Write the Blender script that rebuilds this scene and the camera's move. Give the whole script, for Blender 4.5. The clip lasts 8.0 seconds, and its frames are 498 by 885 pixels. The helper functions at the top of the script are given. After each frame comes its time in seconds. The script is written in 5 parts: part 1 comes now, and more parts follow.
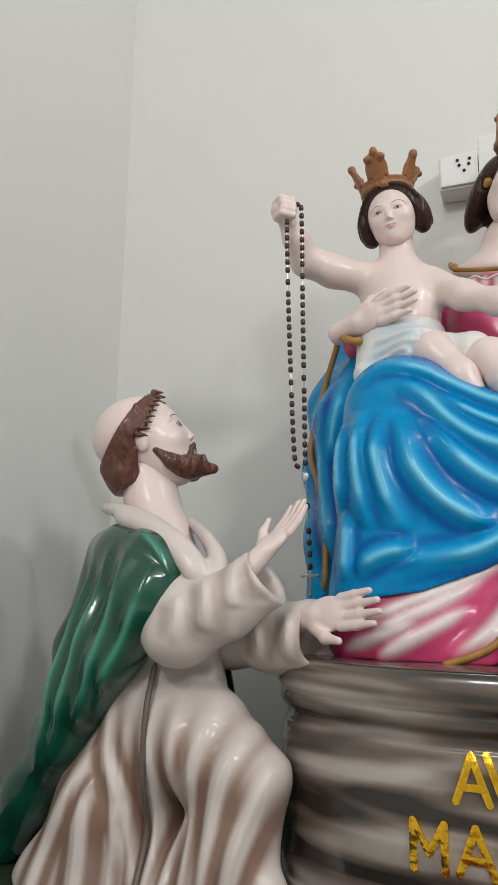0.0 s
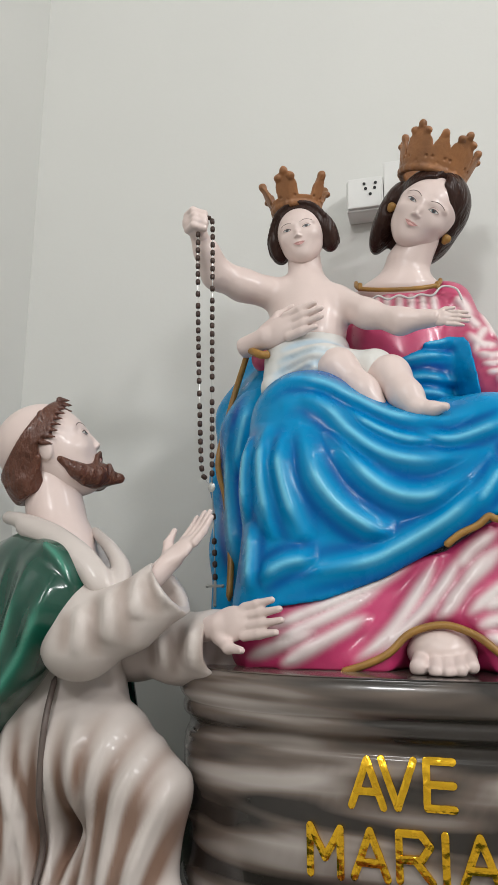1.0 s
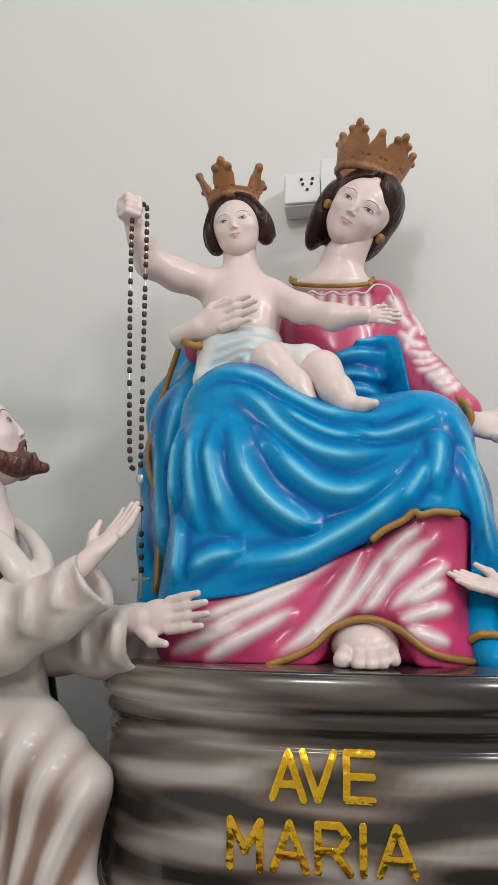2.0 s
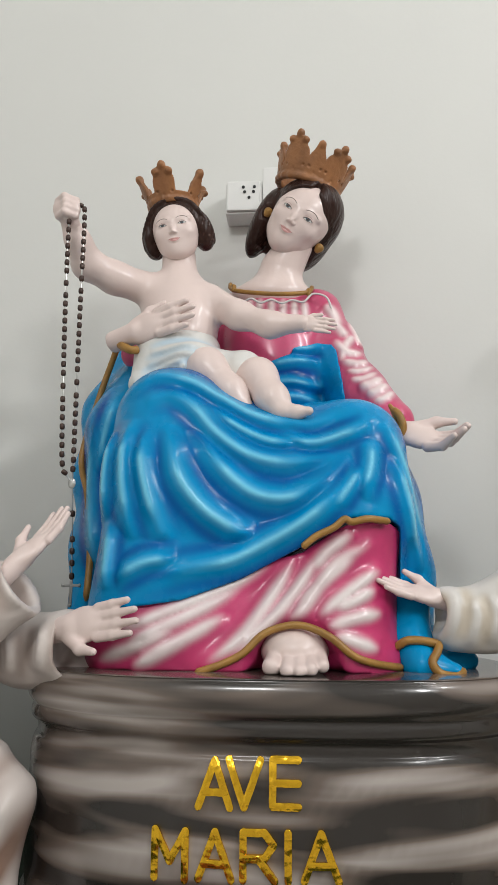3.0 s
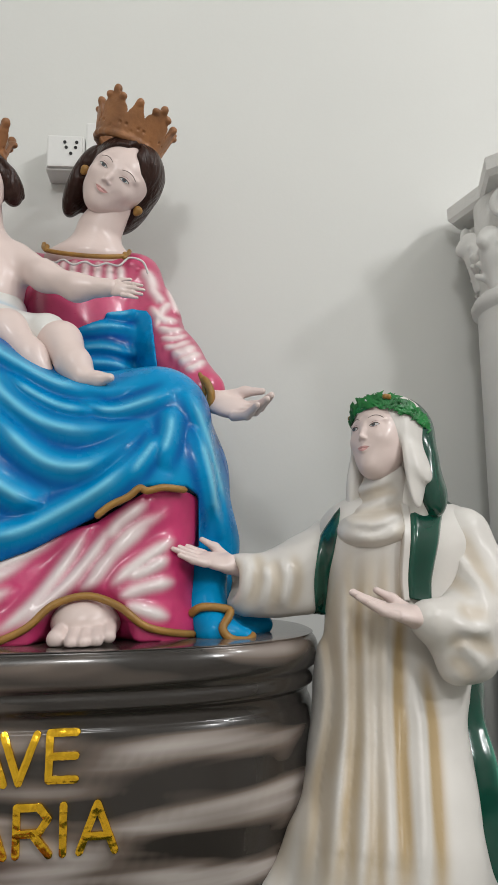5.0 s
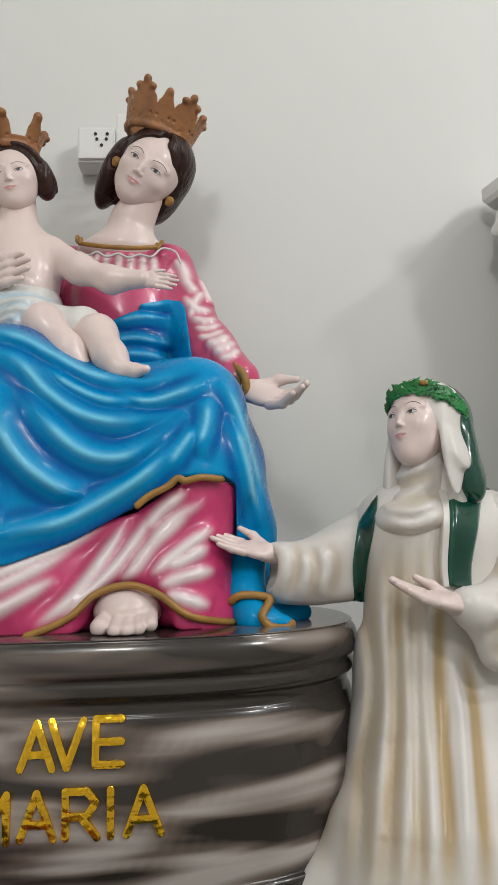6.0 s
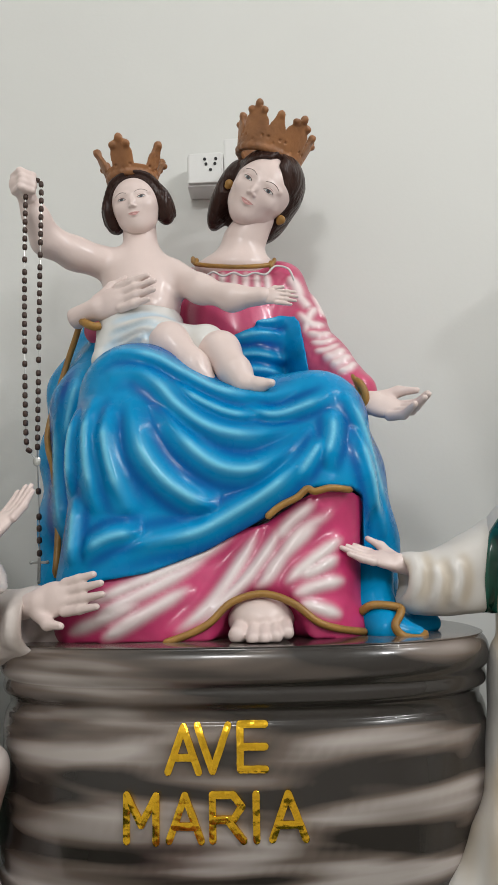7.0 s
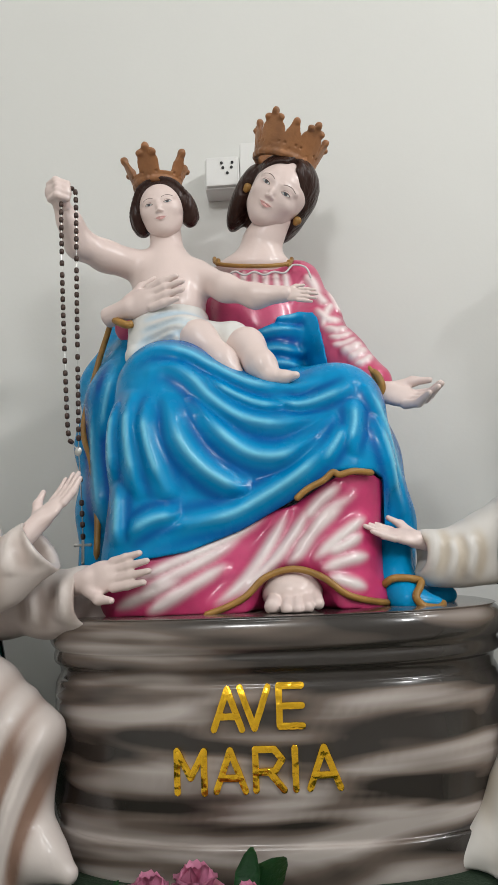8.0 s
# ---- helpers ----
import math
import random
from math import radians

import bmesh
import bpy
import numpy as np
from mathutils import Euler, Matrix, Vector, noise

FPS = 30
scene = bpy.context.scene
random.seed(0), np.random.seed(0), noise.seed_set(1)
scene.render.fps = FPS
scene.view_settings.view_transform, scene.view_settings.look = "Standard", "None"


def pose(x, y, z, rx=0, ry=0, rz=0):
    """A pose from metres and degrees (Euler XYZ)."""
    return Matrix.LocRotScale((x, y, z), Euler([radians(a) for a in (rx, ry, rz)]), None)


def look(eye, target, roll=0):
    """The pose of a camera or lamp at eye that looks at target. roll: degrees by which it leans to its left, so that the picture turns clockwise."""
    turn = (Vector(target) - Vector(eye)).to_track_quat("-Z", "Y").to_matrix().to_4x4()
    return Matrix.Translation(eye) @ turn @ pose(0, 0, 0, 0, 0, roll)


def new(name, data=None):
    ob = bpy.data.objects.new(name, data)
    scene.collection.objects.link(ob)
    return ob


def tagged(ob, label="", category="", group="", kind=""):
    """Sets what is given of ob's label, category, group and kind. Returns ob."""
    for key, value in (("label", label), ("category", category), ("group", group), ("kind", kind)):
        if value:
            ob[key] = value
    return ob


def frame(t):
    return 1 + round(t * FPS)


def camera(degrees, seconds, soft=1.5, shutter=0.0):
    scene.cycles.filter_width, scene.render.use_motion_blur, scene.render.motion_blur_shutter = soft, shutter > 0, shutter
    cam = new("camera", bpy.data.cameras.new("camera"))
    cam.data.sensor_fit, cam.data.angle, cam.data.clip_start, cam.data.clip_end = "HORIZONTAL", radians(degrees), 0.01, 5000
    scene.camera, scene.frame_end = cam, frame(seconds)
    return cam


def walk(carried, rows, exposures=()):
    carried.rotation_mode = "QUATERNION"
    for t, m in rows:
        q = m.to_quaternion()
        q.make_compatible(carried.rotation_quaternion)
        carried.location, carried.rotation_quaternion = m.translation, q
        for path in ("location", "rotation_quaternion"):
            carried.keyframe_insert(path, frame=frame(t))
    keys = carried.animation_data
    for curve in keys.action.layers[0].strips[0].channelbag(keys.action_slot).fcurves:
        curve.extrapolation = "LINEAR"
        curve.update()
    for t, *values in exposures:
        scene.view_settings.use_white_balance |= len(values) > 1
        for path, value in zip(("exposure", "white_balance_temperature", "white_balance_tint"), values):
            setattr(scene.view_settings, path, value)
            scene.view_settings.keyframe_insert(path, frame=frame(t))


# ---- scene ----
cam = camera(38.0, 8.0)
PATH = [
    (0, (0.391, -0.009, 1.396), (-0.337, 1.813, 1.783), 0.8),
    (0.5, (0.396, -0.016, 1.393), (-0.194, 1.847, 1.809), 0.8),
    (1, (0.399, -0.014, 1.395), (-0.094, 1.879, 1.813), 0.3),
    (1.5, (0.401, -0.008, 1.394), (0.005, 1.911, 1.792), 0.3),
    (3, (0.420, 0.001, 1.394), (0.253, 1.95, 1.817), 0.5),
    (3.5, (0.455, 0.004, 1.395), (0.388, 1.963, 1.795), 0.1),
    (4, (0.489, 0.012, 1.388), (0.553, 1.977, 1.774), 0.0),
    (4.5, (0.518, 0.013, 1.393), (0.677, 1.975, 1.744), -0.8),
    (4.7, (0.526, 0.014, 1.394), (0.706, 1.976, 1.738), -1.0),
    (5.8, (0.532, 0.017, 1.394), (0.689, 1.985, 1.707), -1.6),
    (6, (0.522, 0.012, 1.398), (0.615, 1.987, 1.701), -1.5),
    (6.5, (0.490, 0.002, 1.395), (0.449, 1.971, 1.743), -1.4),
    (7, (0.444, -0.005, 1.388), (0.334, 1.96, 1.744), -1.3),
    (7.5, (0.414, -0.033, 1.379), (0.308, 1.933, 1.73), -1.4),
    (8, (0.401, -0.091, 1.366), (0.294, 1.877, 1.704), -2.2),
]
walk(cam, [(t, look(eye, target, roll)) for t, eye, target, roll in PATH],
     [(0, -2.11), (3.5, -2.10), (4.5, -2.22), (6, -2.25), (7, -2.15), (8, -2.11)])

# ---- light ----
world = bpy.data.worlds.new("world")
scene.world = world
world.use_nodes = True
world.node_tree.nodes["Background"].inputs[0].default_value = (0.9, 0.95, 1.0, 1)
world.node_tree.nodes["Background"].inputs[1].default_value = 0.3


def lamp(place, target, power, size, colour):
    data = bpy.data.lights.new("ceiling_lamp_light", "AREA")
    data.shape, data.size, data.energy, data.color = "DISK", size, power, colour
    ob = new("ceiling_lamp_light", data)
    ob.matrix_world = look(place, target)
    return ob


lamp((3.50, -0.50, 4.10), (-0.6, 1.2, 1.3), 125, 0.22, (0.992, 0.994, 1.0))
lamp((2.35, 0.50, 4.10), (-0.5, 1.0, 1.5), 34, 0.16, (0.992, 0.994, 1.0))
lamp((0.3, -0.5, 4.12), (0.2, 1.0, 1.4), 12, 0.30, (0.992, 0.992, 0.995))
lamp((3.7, -2.3, 3.9), (-0.6, 1.3, 1.0), 255, 0.6, (0.992, 0.992, 0.995))
lamp((-0.1, -3.0, 3.9), (1.0, 1.4, 1.1), 170, 0.6, (0.992, 0.992, 0.995))

# ---- materials ----


def material(name, base, rough=0.4, alt=None, attr="surface_tone", scale=8.0, amount=0.12, bump=0.02, bump_scale=140.0, metal=0.0, coat=0.0, stretch=(1, 1, 1), spec=0.4, deep=None):
    """Painted surface: base colour, a second colour where the mesh says so for sprayed paint and painted-in fold sheen,
    blotches at two scales and a fine relief.
    """
    m = bpy.data.materials.new(name)
    m.use_nodes = True
    nodes, links = m.node_tree.nodes, m.node_tree.links
    b = nodes["Principled BSDF"]
    tc = nodes.new("ShaderNodeTexCoord")
    mp = nodes.new("ShaderNodeMapping")
    mp.inputs["Scale"].default_value = stretch
    links.new(tc.outputs["Object"], mp.inputs["Vector"])
    n1 = nodes.new("ShaderNodeTexNoise")
    n1.inputs["Scale"].default_value, n1.inputs["Detail"].default_value = scale, 4
    n2 = nodes.new("ShaderNodeTexNoise")
    n2.inputs["Scale"].default_value, n2.inputs["Detail"].default_value = bump_scale, 3
    for n in (n1, n2):
        links.new(mp.outputs["Vector"], n.inputs["Vector"])
    dark = nodes.new("ShaderNodeMix")
    dark.data_type, dark.blend_type = "RGBA", "MIX"
    dark.inputs[6].default_value = (*[c * (1 - amount * 1.6) for c in base], 1)
    dark.inputs[7].default_value = (*[min(1, c * (1 + amount)) for c in base], 1)
    links.new(n1.outputs["Fac"], dark.inputs[0])
    colour = dark.outputs[2]
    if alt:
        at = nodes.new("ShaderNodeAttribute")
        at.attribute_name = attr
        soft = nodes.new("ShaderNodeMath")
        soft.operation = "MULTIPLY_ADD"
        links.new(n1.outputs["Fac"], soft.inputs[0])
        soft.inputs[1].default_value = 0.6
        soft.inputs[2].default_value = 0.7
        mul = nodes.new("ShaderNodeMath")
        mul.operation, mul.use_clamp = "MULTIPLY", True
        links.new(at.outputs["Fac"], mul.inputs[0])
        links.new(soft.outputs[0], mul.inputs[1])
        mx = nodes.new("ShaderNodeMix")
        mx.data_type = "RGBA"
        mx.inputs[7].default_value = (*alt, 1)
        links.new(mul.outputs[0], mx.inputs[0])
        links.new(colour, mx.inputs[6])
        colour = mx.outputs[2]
        # Darker colour beside the folds: sprayed tone with crease shade painted in.
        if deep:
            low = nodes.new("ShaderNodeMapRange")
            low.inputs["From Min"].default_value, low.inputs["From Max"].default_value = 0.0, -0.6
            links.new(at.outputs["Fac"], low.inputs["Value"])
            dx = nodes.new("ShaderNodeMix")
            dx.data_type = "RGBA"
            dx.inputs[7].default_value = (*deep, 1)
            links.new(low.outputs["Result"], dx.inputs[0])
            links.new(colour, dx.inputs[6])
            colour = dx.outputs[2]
    links.new(colour, b.inputs["Base Color"])
    ro = nodes.new("ShaderNodeMapRange")
    ro.inputs["To Min"].default_value, ro.inputs["To Max"].default_value = rough * 0.75, min(1, rough * 1.3)
    links.new(n2.outputs["Fac"], ro.inputs["Value"])
    links.new(ro.outputs["Result"], b.inputs["Roughness"])
    b.inputs["Metallic"].default_value = metal
    b.inputs["Coat Weight"].default_value = coat
    b.inputs["Specular IOR Level"].default_value = spec
    b.inputs["Coat Roughness"].default_value = 0.16
    bp = nodes.new("ShaderNodeBump")
    bp.inputs["Strength"].default_value, bp.inputs["Distance"].default_value = bump, 0.01
    links.new(n2.outputs["Fac"], bp.inputs["Height"])
    links.new(bp.outputs["Normal"], b.inputs["Normal"])
    return m


WALL = material("wall_paint", (0.668, 0.668, 0.640), 0.55, scale=1.5, amount=0.03, bump=0.02, bump_scale=120)
CEIL = material("ceiling_paint", (0.8, 0.8, 0.78), 0.8, scale=2, amount=0.03)
FLOOR = material("floor_tile", (0.55, 0.52, 0.48), 0.3, scale=3)
SKIN = material("flesh_paint", (0.74, 0.605, 0.565), 0.36, scale=14, amount=0.05, bump=0.02, coat=0.2)
HAIR = material("dark_hair_paint", (0.035, 0.016, 0.012), 0.3, scale=30, bump=0.9, bump_scale=55, stretch=(1, 1, 0.22), coat=0.0, spec=0.2)
BROWN = material("brown_hair_paint", (0.12, 0.042, 0.024), 0.35, scale=30, amount=0.3, bump=1.0, bump_scale=90, stretch=(1, 1, 0.5), coat=0.2)
# Blue: sprayed fold colours, with crest gloss and hollow shade painted in too.
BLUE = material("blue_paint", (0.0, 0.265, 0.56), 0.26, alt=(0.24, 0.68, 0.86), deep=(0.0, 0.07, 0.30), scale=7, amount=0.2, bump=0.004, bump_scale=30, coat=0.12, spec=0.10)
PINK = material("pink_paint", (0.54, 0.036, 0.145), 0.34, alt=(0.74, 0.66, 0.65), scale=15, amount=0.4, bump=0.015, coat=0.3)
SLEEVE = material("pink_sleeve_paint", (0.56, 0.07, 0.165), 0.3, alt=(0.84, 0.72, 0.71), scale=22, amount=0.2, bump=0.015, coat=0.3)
GOLD = material("gold_trim_paint", (0.36, 0.19, 0.045), 0.4, scale=30, amount=0.35, bump=0.1)
CROWN = material("aged_gold_paint", (0.335, 0.145, 0.056), 0.42, scale=24, amount=0.5, bump=0.15, bump_scale=110)
# Grey-blue second colour runs beside the loincloth's folds.
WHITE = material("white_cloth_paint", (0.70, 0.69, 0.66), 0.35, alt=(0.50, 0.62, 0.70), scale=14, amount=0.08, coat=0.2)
CREAM = material("cream_robe_paint", (0.64, 0.572, 0.535), 0.42, alt=(0.24, 0.145, 0.105), scale=9, amount=0.12, bump=0.015, coat=0.2)
IVORY = material("ivory_habit_paint", (0.70, 0.668, 0.63), 0.36, alt=(0.43, 0.31, 0.16), scale=9, amount=0.10, bump=0.015, coat=0.08)
# Pale green on fold crests: sprayed paint plus sheen put into the colour.
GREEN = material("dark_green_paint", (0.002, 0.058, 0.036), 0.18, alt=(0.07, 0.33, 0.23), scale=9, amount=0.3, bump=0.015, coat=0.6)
LEAF = material("wreath_leaf_paint", (0.02, 0.22, 0.05), 0.3, scale=60, amount=0.6, bump=0.3)
STRAP = material("dull_strap_paint", (0.13, 0.10, 0.088), 0.4)
LINE = material("dark_brow_paint", (0.075, 0.042, 0.034), 0.5)
EYE = material("eye_white_paint", (0.66, 0.64, 0.62), 0.3)
IRIS = material("iris_paint", (0.10, 0.13, 0.15), 0.2)
LIP = material("lip_paint", (0.66, 0.36, 0.34), 0.35)
MOUTH = material("mouth_line_paint", (0.30, 0.11, 0.10), 0.4)
BEAD = material("wooden_bead", (0.055, 0.028, 0.02), 0.4, scale=200, amount=0.3)
SILVER = material("tarnished_silver", (0.55, 0.55, 0.53), 0.35, metal=0.9)
PLASTIC = material("white_plastic", (0.72, 0.72, 0.70), 0.4, amount=0.03)
HOLE = material("black_hole", (0.01, 0.01, 0.01), 0.6)
PLASTER = material("white_plaster", (0.74, 0.73, 0.70), 0.5, scale=12, amount=0.06, bump=0.2, bump_scale=40)
CLOTH = material("green_altar_cloth", (0.012, 0.03, 0.014), 0.75, scale=40, bump=0.3, bump_scale=300)
PETAL = material("pink_petal", (1.0, 0.34, 0.52), 0.5, scale=30, amount=0.3)
FOLIAGE = material("dark_leaf", (0.012, 0.075, 0.02), 0.4, scale=25, amount=0.4, bump=0.2)


def pedestal_paint():
    """Grey with sprayed black bands that run round the block."""
    m = bpy.data.materials.new("grey_black_sprayed_paint")
    m.use_nodes = True
    nodes, links = m.node_tree.nodes, m.node_tree.links
    b = nodes["Principled BSDF"]
    tc = nodes.new("ShaderNodeTexCoord")
    mp = nodes.new("ShaderNodeMapping")
    mp.inputs["Scale"].default_value = (1.3, 1.3, 10.0)
    links.new(tc.outputs["Object"], mp.inputs["Vector"])
    n1 = nodes.new("ShaderNodeTexNoise")
    n1.inputs["Scale"].default_value, n1.inputs["Detail"].default_value, n1.inputs["Distortion"].default_value = 1.8, 2.4, 0.7
    links.new(mp.outputs["Vector"], n1.inputs["Vector"])
    at = nodes.new("ShaderNodeAttribute")
    at.attribute_name = "surface_tone"
    add = nodes.new("ShaderNodeMath")
    add.operation = "ADD"
    links.new(n1.outputs["Fac"], add.inputs[0])
    links.new(at.outputs["Fac"], add.inputs[1])
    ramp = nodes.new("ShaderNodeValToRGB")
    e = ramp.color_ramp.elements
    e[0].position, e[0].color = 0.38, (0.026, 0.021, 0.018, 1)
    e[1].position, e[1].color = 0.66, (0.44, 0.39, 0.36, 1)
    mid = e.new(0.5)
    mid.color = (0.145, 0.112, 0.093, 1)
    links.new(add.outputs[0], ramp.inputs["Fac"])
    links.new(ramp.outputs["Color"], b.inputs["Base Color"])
    n2 = nodes.new("ShaderNodeTexNoise")
    n2.inputs["Scale"].default_value = 90
    links.new(tc.outputs["Object"], n2.inputs["Vector"])
    ro = nodes.new("ShaderNodeMapRange")
    ro.inputs["To Min"].default_value, ro.inputs["To Max"].default_value = 0.2, 0.28
    links.new(n2.outputs["Fac"], ro.inputs["Value"])
    links.new(ro.outputs["Result"], b.inputs["Roughness"])
    b.inputs["Coat Weight"].default_value = 0.4
    bp = nodes.new("ShaderNodeBump")
    bp.inputs["Strength"].default_value, bp.inputs["Distance"].default_value = 0.015, 0.01
    links.new(n2.outputs["Fac"], bp.inputs["Height"])
    links.new(bp.outputs["Normal"], b.inputs["Normal"])
    return m


def foil():
    """Crinkled gold foil."""
    m = bpy.data.materials.new("crinkled_gold_foil")
    m.use_nodes = True
    nodes, links = m.node_tree.nodes, m.node_tree.links
    b = nodes["Principled BSDF"]
    b.inputs["Metallic"].default_value, b.inputs["Roughness"].default_value = 1.0, 0.2
    b.inputs["Base Color"].default_value = (1.0, 0.58, 0.04, 1)
    tc = nodes.new("ShaderNodeTexCoord")
    n = nodes.new("ShaderNodeTexNoise")
    n.inputs["Scale"].default_value, n.inputs["Detail"].default_value = 40, 2.5
    links.new(tc.outputs["Object"], n.inputs["Vector"])
    bp = nodes.new("ShaderNodeBump")
    bp.inputs["Strength"].default_value, bp.inputs["Distance"].default_value = 0.4, 0.012
    links.new(n.outputs["Fac"], bp.inputs["Height"])
    links.new(bp.outputs["Normal"], b.inputs["Normal"])
    return m


STONE, FOIL = pedestal_paint(), foil()

# ---- shaping tools ----


def part(name, bm, mat, parent=None, label=""):
    """One mesh object from a bmesh, smooth-shaded, under a thing."""
    me = bpy.data.meshes.new(name)
    bm.normal_update()
    bm.to_mesh(me)
    bm.free()
    me.materials.append(mat)
    ob = new(name, me)
    if parent:
        ob.parent = parent
    if label:
        tagged(ob, label)
    return ob


def smooth(me):
    me.polygons.foreach_set("use_smooth", [True] * len(me.polygons))


class Clay:
    """A block of clay: a distance field on a grid, into which rounded limbs and folds are pressed."""

    def __init__(self, lo, hi, step):
        self.lo, self.step = np.array(lo, float), step
        self.n = np.ceil((np.array(hi) - self.lo) / step).astype(int) + 1
        self.d = np.full(self.n, 0.5)
        self.lines, self.pressed, self.high = [], False, 1.0

    def twin(self, swell=0.0):
        c = Clay(self.lo, self.lo, self.step)
        c.n, c.d, c.lines = self.n, self.d - swell, []
        return c

    def window(self, lo, hi):
        a = np.clip(np.floor((np.minimum(lo, hi) - self.lo) / self.step).astype(int), 0, self.n)
        b = np.clip(np.ceil((np.maximum(lo, hi) - self.lo) / self.step).astype(int) + 1, 0, self.n)
        if (b <= a).any():
            return None, None
        axes = [self.lo[i] + self.step * np.arange(a[i], b[i]) for i in range(3)]
        return tuple(slice(a[i], b[i]) for i in range(3)), np.meshgrid(*axes, indexing="ij", sparse=True)

    def blend(self, w, v, k, cut):
        d = self.d[w]
        if cut:
            h = np.clip(0.5 - 0.5 * (d + v) / k, 0, 1)
            self.d[w] = d * (1 - h) - v * h + k * h * (1 - h)
        else:
            h = np.clip(0.5 + 0.5 * (d - v) / k, 0, 1)
            self.d[w] = d * (1 - h) + v * h - k * h * (1 - h)

    def rod(self, a, b, ra, rb, k=0.02, cut=False):
        a, b = np.array(a, float), np.array(b, float)
        m = max(ra, rb) + k + 0.03
        w, g = self.window(np.minimum(a, b) - m, np.maximum(a, b) + m)
        if w is None:
            return self
        ba = b - a
        h = sum((g[i] - a[i]) * ba[i] for i in range(3)) / max(1e-9, ba @ ba)
        h = np.clip(h, 0, 1)
        v = np.sqrt(sum((g[i] - a[i] - ba[i] * h) ** 2 for i in range(3))) - (ra + (rb - ra) * h)
        self.blend(w, v, k, cut)
        return self

    def limb(self, pts, radii, k=0.02, cut=False):
        for i in range(len(pts) - 1):
            self.rod(pts[i], pts[i + 1], radii[i], radii[i + 1], k, cut)
        return self

    def strand(self, pts, radii, k=0.02):
        """A limb along a smooth line."""
        p = curve_through(pts, 5)
        return self.limb(p, list(np.interp(np.linspace(0, 1, len(p)), np.linspace(0, 1, len(radii)), radii)), k)

    def blob(self, c, r, turn=(0, 0, 0), k=0.02, cut=False):
        c, r = np.array(c, float), np.array(r, float)
        m = r.max() + k + 0.03
        w, g = self.window(c - m, c + m)
        if w is None:
            return self
        R = np.array(Euler([radians(t) for t in turn]).to_matrix()).T
        q = [sum(R[j, i] * (g[i] - c[i]) for i in range(3)) for j in range(3)]
        k0 = np.sqrt(sum((q[i] / r[i]) ** 2 for i in range(3)))
        k1 = np.sqrt(sum((q[i] / r[i] ** 2) ** 2 for i in range(3))) + 1e-6
        self.blend(w, k0 * (k0 - 1) / k1, k, cut)
        return self

    def grid(self):
        return np.meshgrid(*[self.lo[i] + self.step * np.arange(self.n[i]) for i in range(3)], indexing="ij", sparse=True)

    def keep(self, v):
        self.press()
        self.d = np.maximum(self.d, v)
        return self

    def front(self, x, z):
        """The depth at which the clay is met when one comes from the front."""
        i, k = [int(np.clip(round((v - self.lo[a]) / self.step), 0, self.n[a] - 1)) for v, a in ((x, 0), (z, 2))]
        inside = np.nonzero(self.d[i, :, k] < 0)[0]
        if not len(inside):
            return None
        j = inside[0]
        d0, d1 = self.d[i, max(j - 1, 0), k], self.d[i, j, k]
        return self.lo[1] + self.step * (j - (0 if d0 <= d1 else d1 / (d1 - d0)))

    def face_at(self, x, z):
        """The depth of the front, evened out between the grid's points."""
        u, w = (x - self.lo[0]) / self.step, (z - self.lo[2]) / self.step
        i, k = math.floor(u), math.floor(w)
        f, g = u - i, w - k
        total, weight = 0.0, 0.0
        for a, b, q in ((0, 0, (1 - f) * (1 - g)), (1, 0, f * (1 - g)), (0, 1, (1 - f) * g), (1, 1, f * g)):
            y = self.front(self.lo[0] + (i + a) * self.step, self.lo[2] + (k + b) * self.step)
            if y is not None:
                total, weight = total + y * (q + 1e-6), weight + q + 1e-6
        return total / weight if weight else 0.0

    def fold(self, line, r=0.012, *_):
        """Note a fold of the cloth along a smooth line, given by points whose x and z count; press() forms it."""
        self.lines.append((np.array([(p[0], p[2]) for p in curve_through([(q[0], 0, q[2]) for q in line], 6)]), r))
        return self

    def folds(self, lines, r, between=0.6):
        """A set of folds side by side, with slighter ones between neighbours."""
        for line in lines:
            self.fold(line, r)
        for a, b in zip(lines[:-1], lines[1:]):
            if between and len(a) == len(b):
                self.fold([[(p[i] + q[i]) / 2 for i in range(3)] for p, q in zip(a, b)], r * between)
        return self

    def press(self):
        """Form the noted folds: sharp crests that thin out to their ends, with hollows between them."""
        if not self.lines or self.pressed:
            return self
        self.pressed = True
        x = (self.lo[0] + self.step * np.arange(self.n[0]))[:, None]
        z = (self.lo[2] + self.step * np.arange(self.n[2]))[None, :]
        self.crest, self.near, self.side, lift = [np.zeros(self.n[[0, 2]]) for _ in range(4)]
        for pts, r in self.lines:
            n = len(pts) - 1
            d, taper = np.full(self.crest.shape, 9.0), np.zeros(self.crest.shape)
            for i in range(n):
                a, ba = pts[i], pts[i + 1] - pts[i]
                h = np.clip(((x - a[0]) * ba[0] + (z - a[1]) * ba[1]) / max(1e-9, ba @ ba), 0, 1)
                q = np.sqrt((x - a[0] - h * ba[0]) ** 2 + (z - a[1] - h * ba[1]) ** 2)
                nearer = q < d
                d = np.where(nearer, q, d)
                taper = np.where(nearer, np.clip(np.sin(np.pi * np.clip((i + h) / n, 0.02, 0.98)) * 1.2, 0, 1), taper)
            e = 0.45 * r
            c = taper * np.exp(-(np.sqrt(d * d + e * e) - e) / (0.85 * r * max(1.0, self.high)))
            self.crest = np.maximum(self.crest, c)
            lift = np.maximum(lift, c * r)
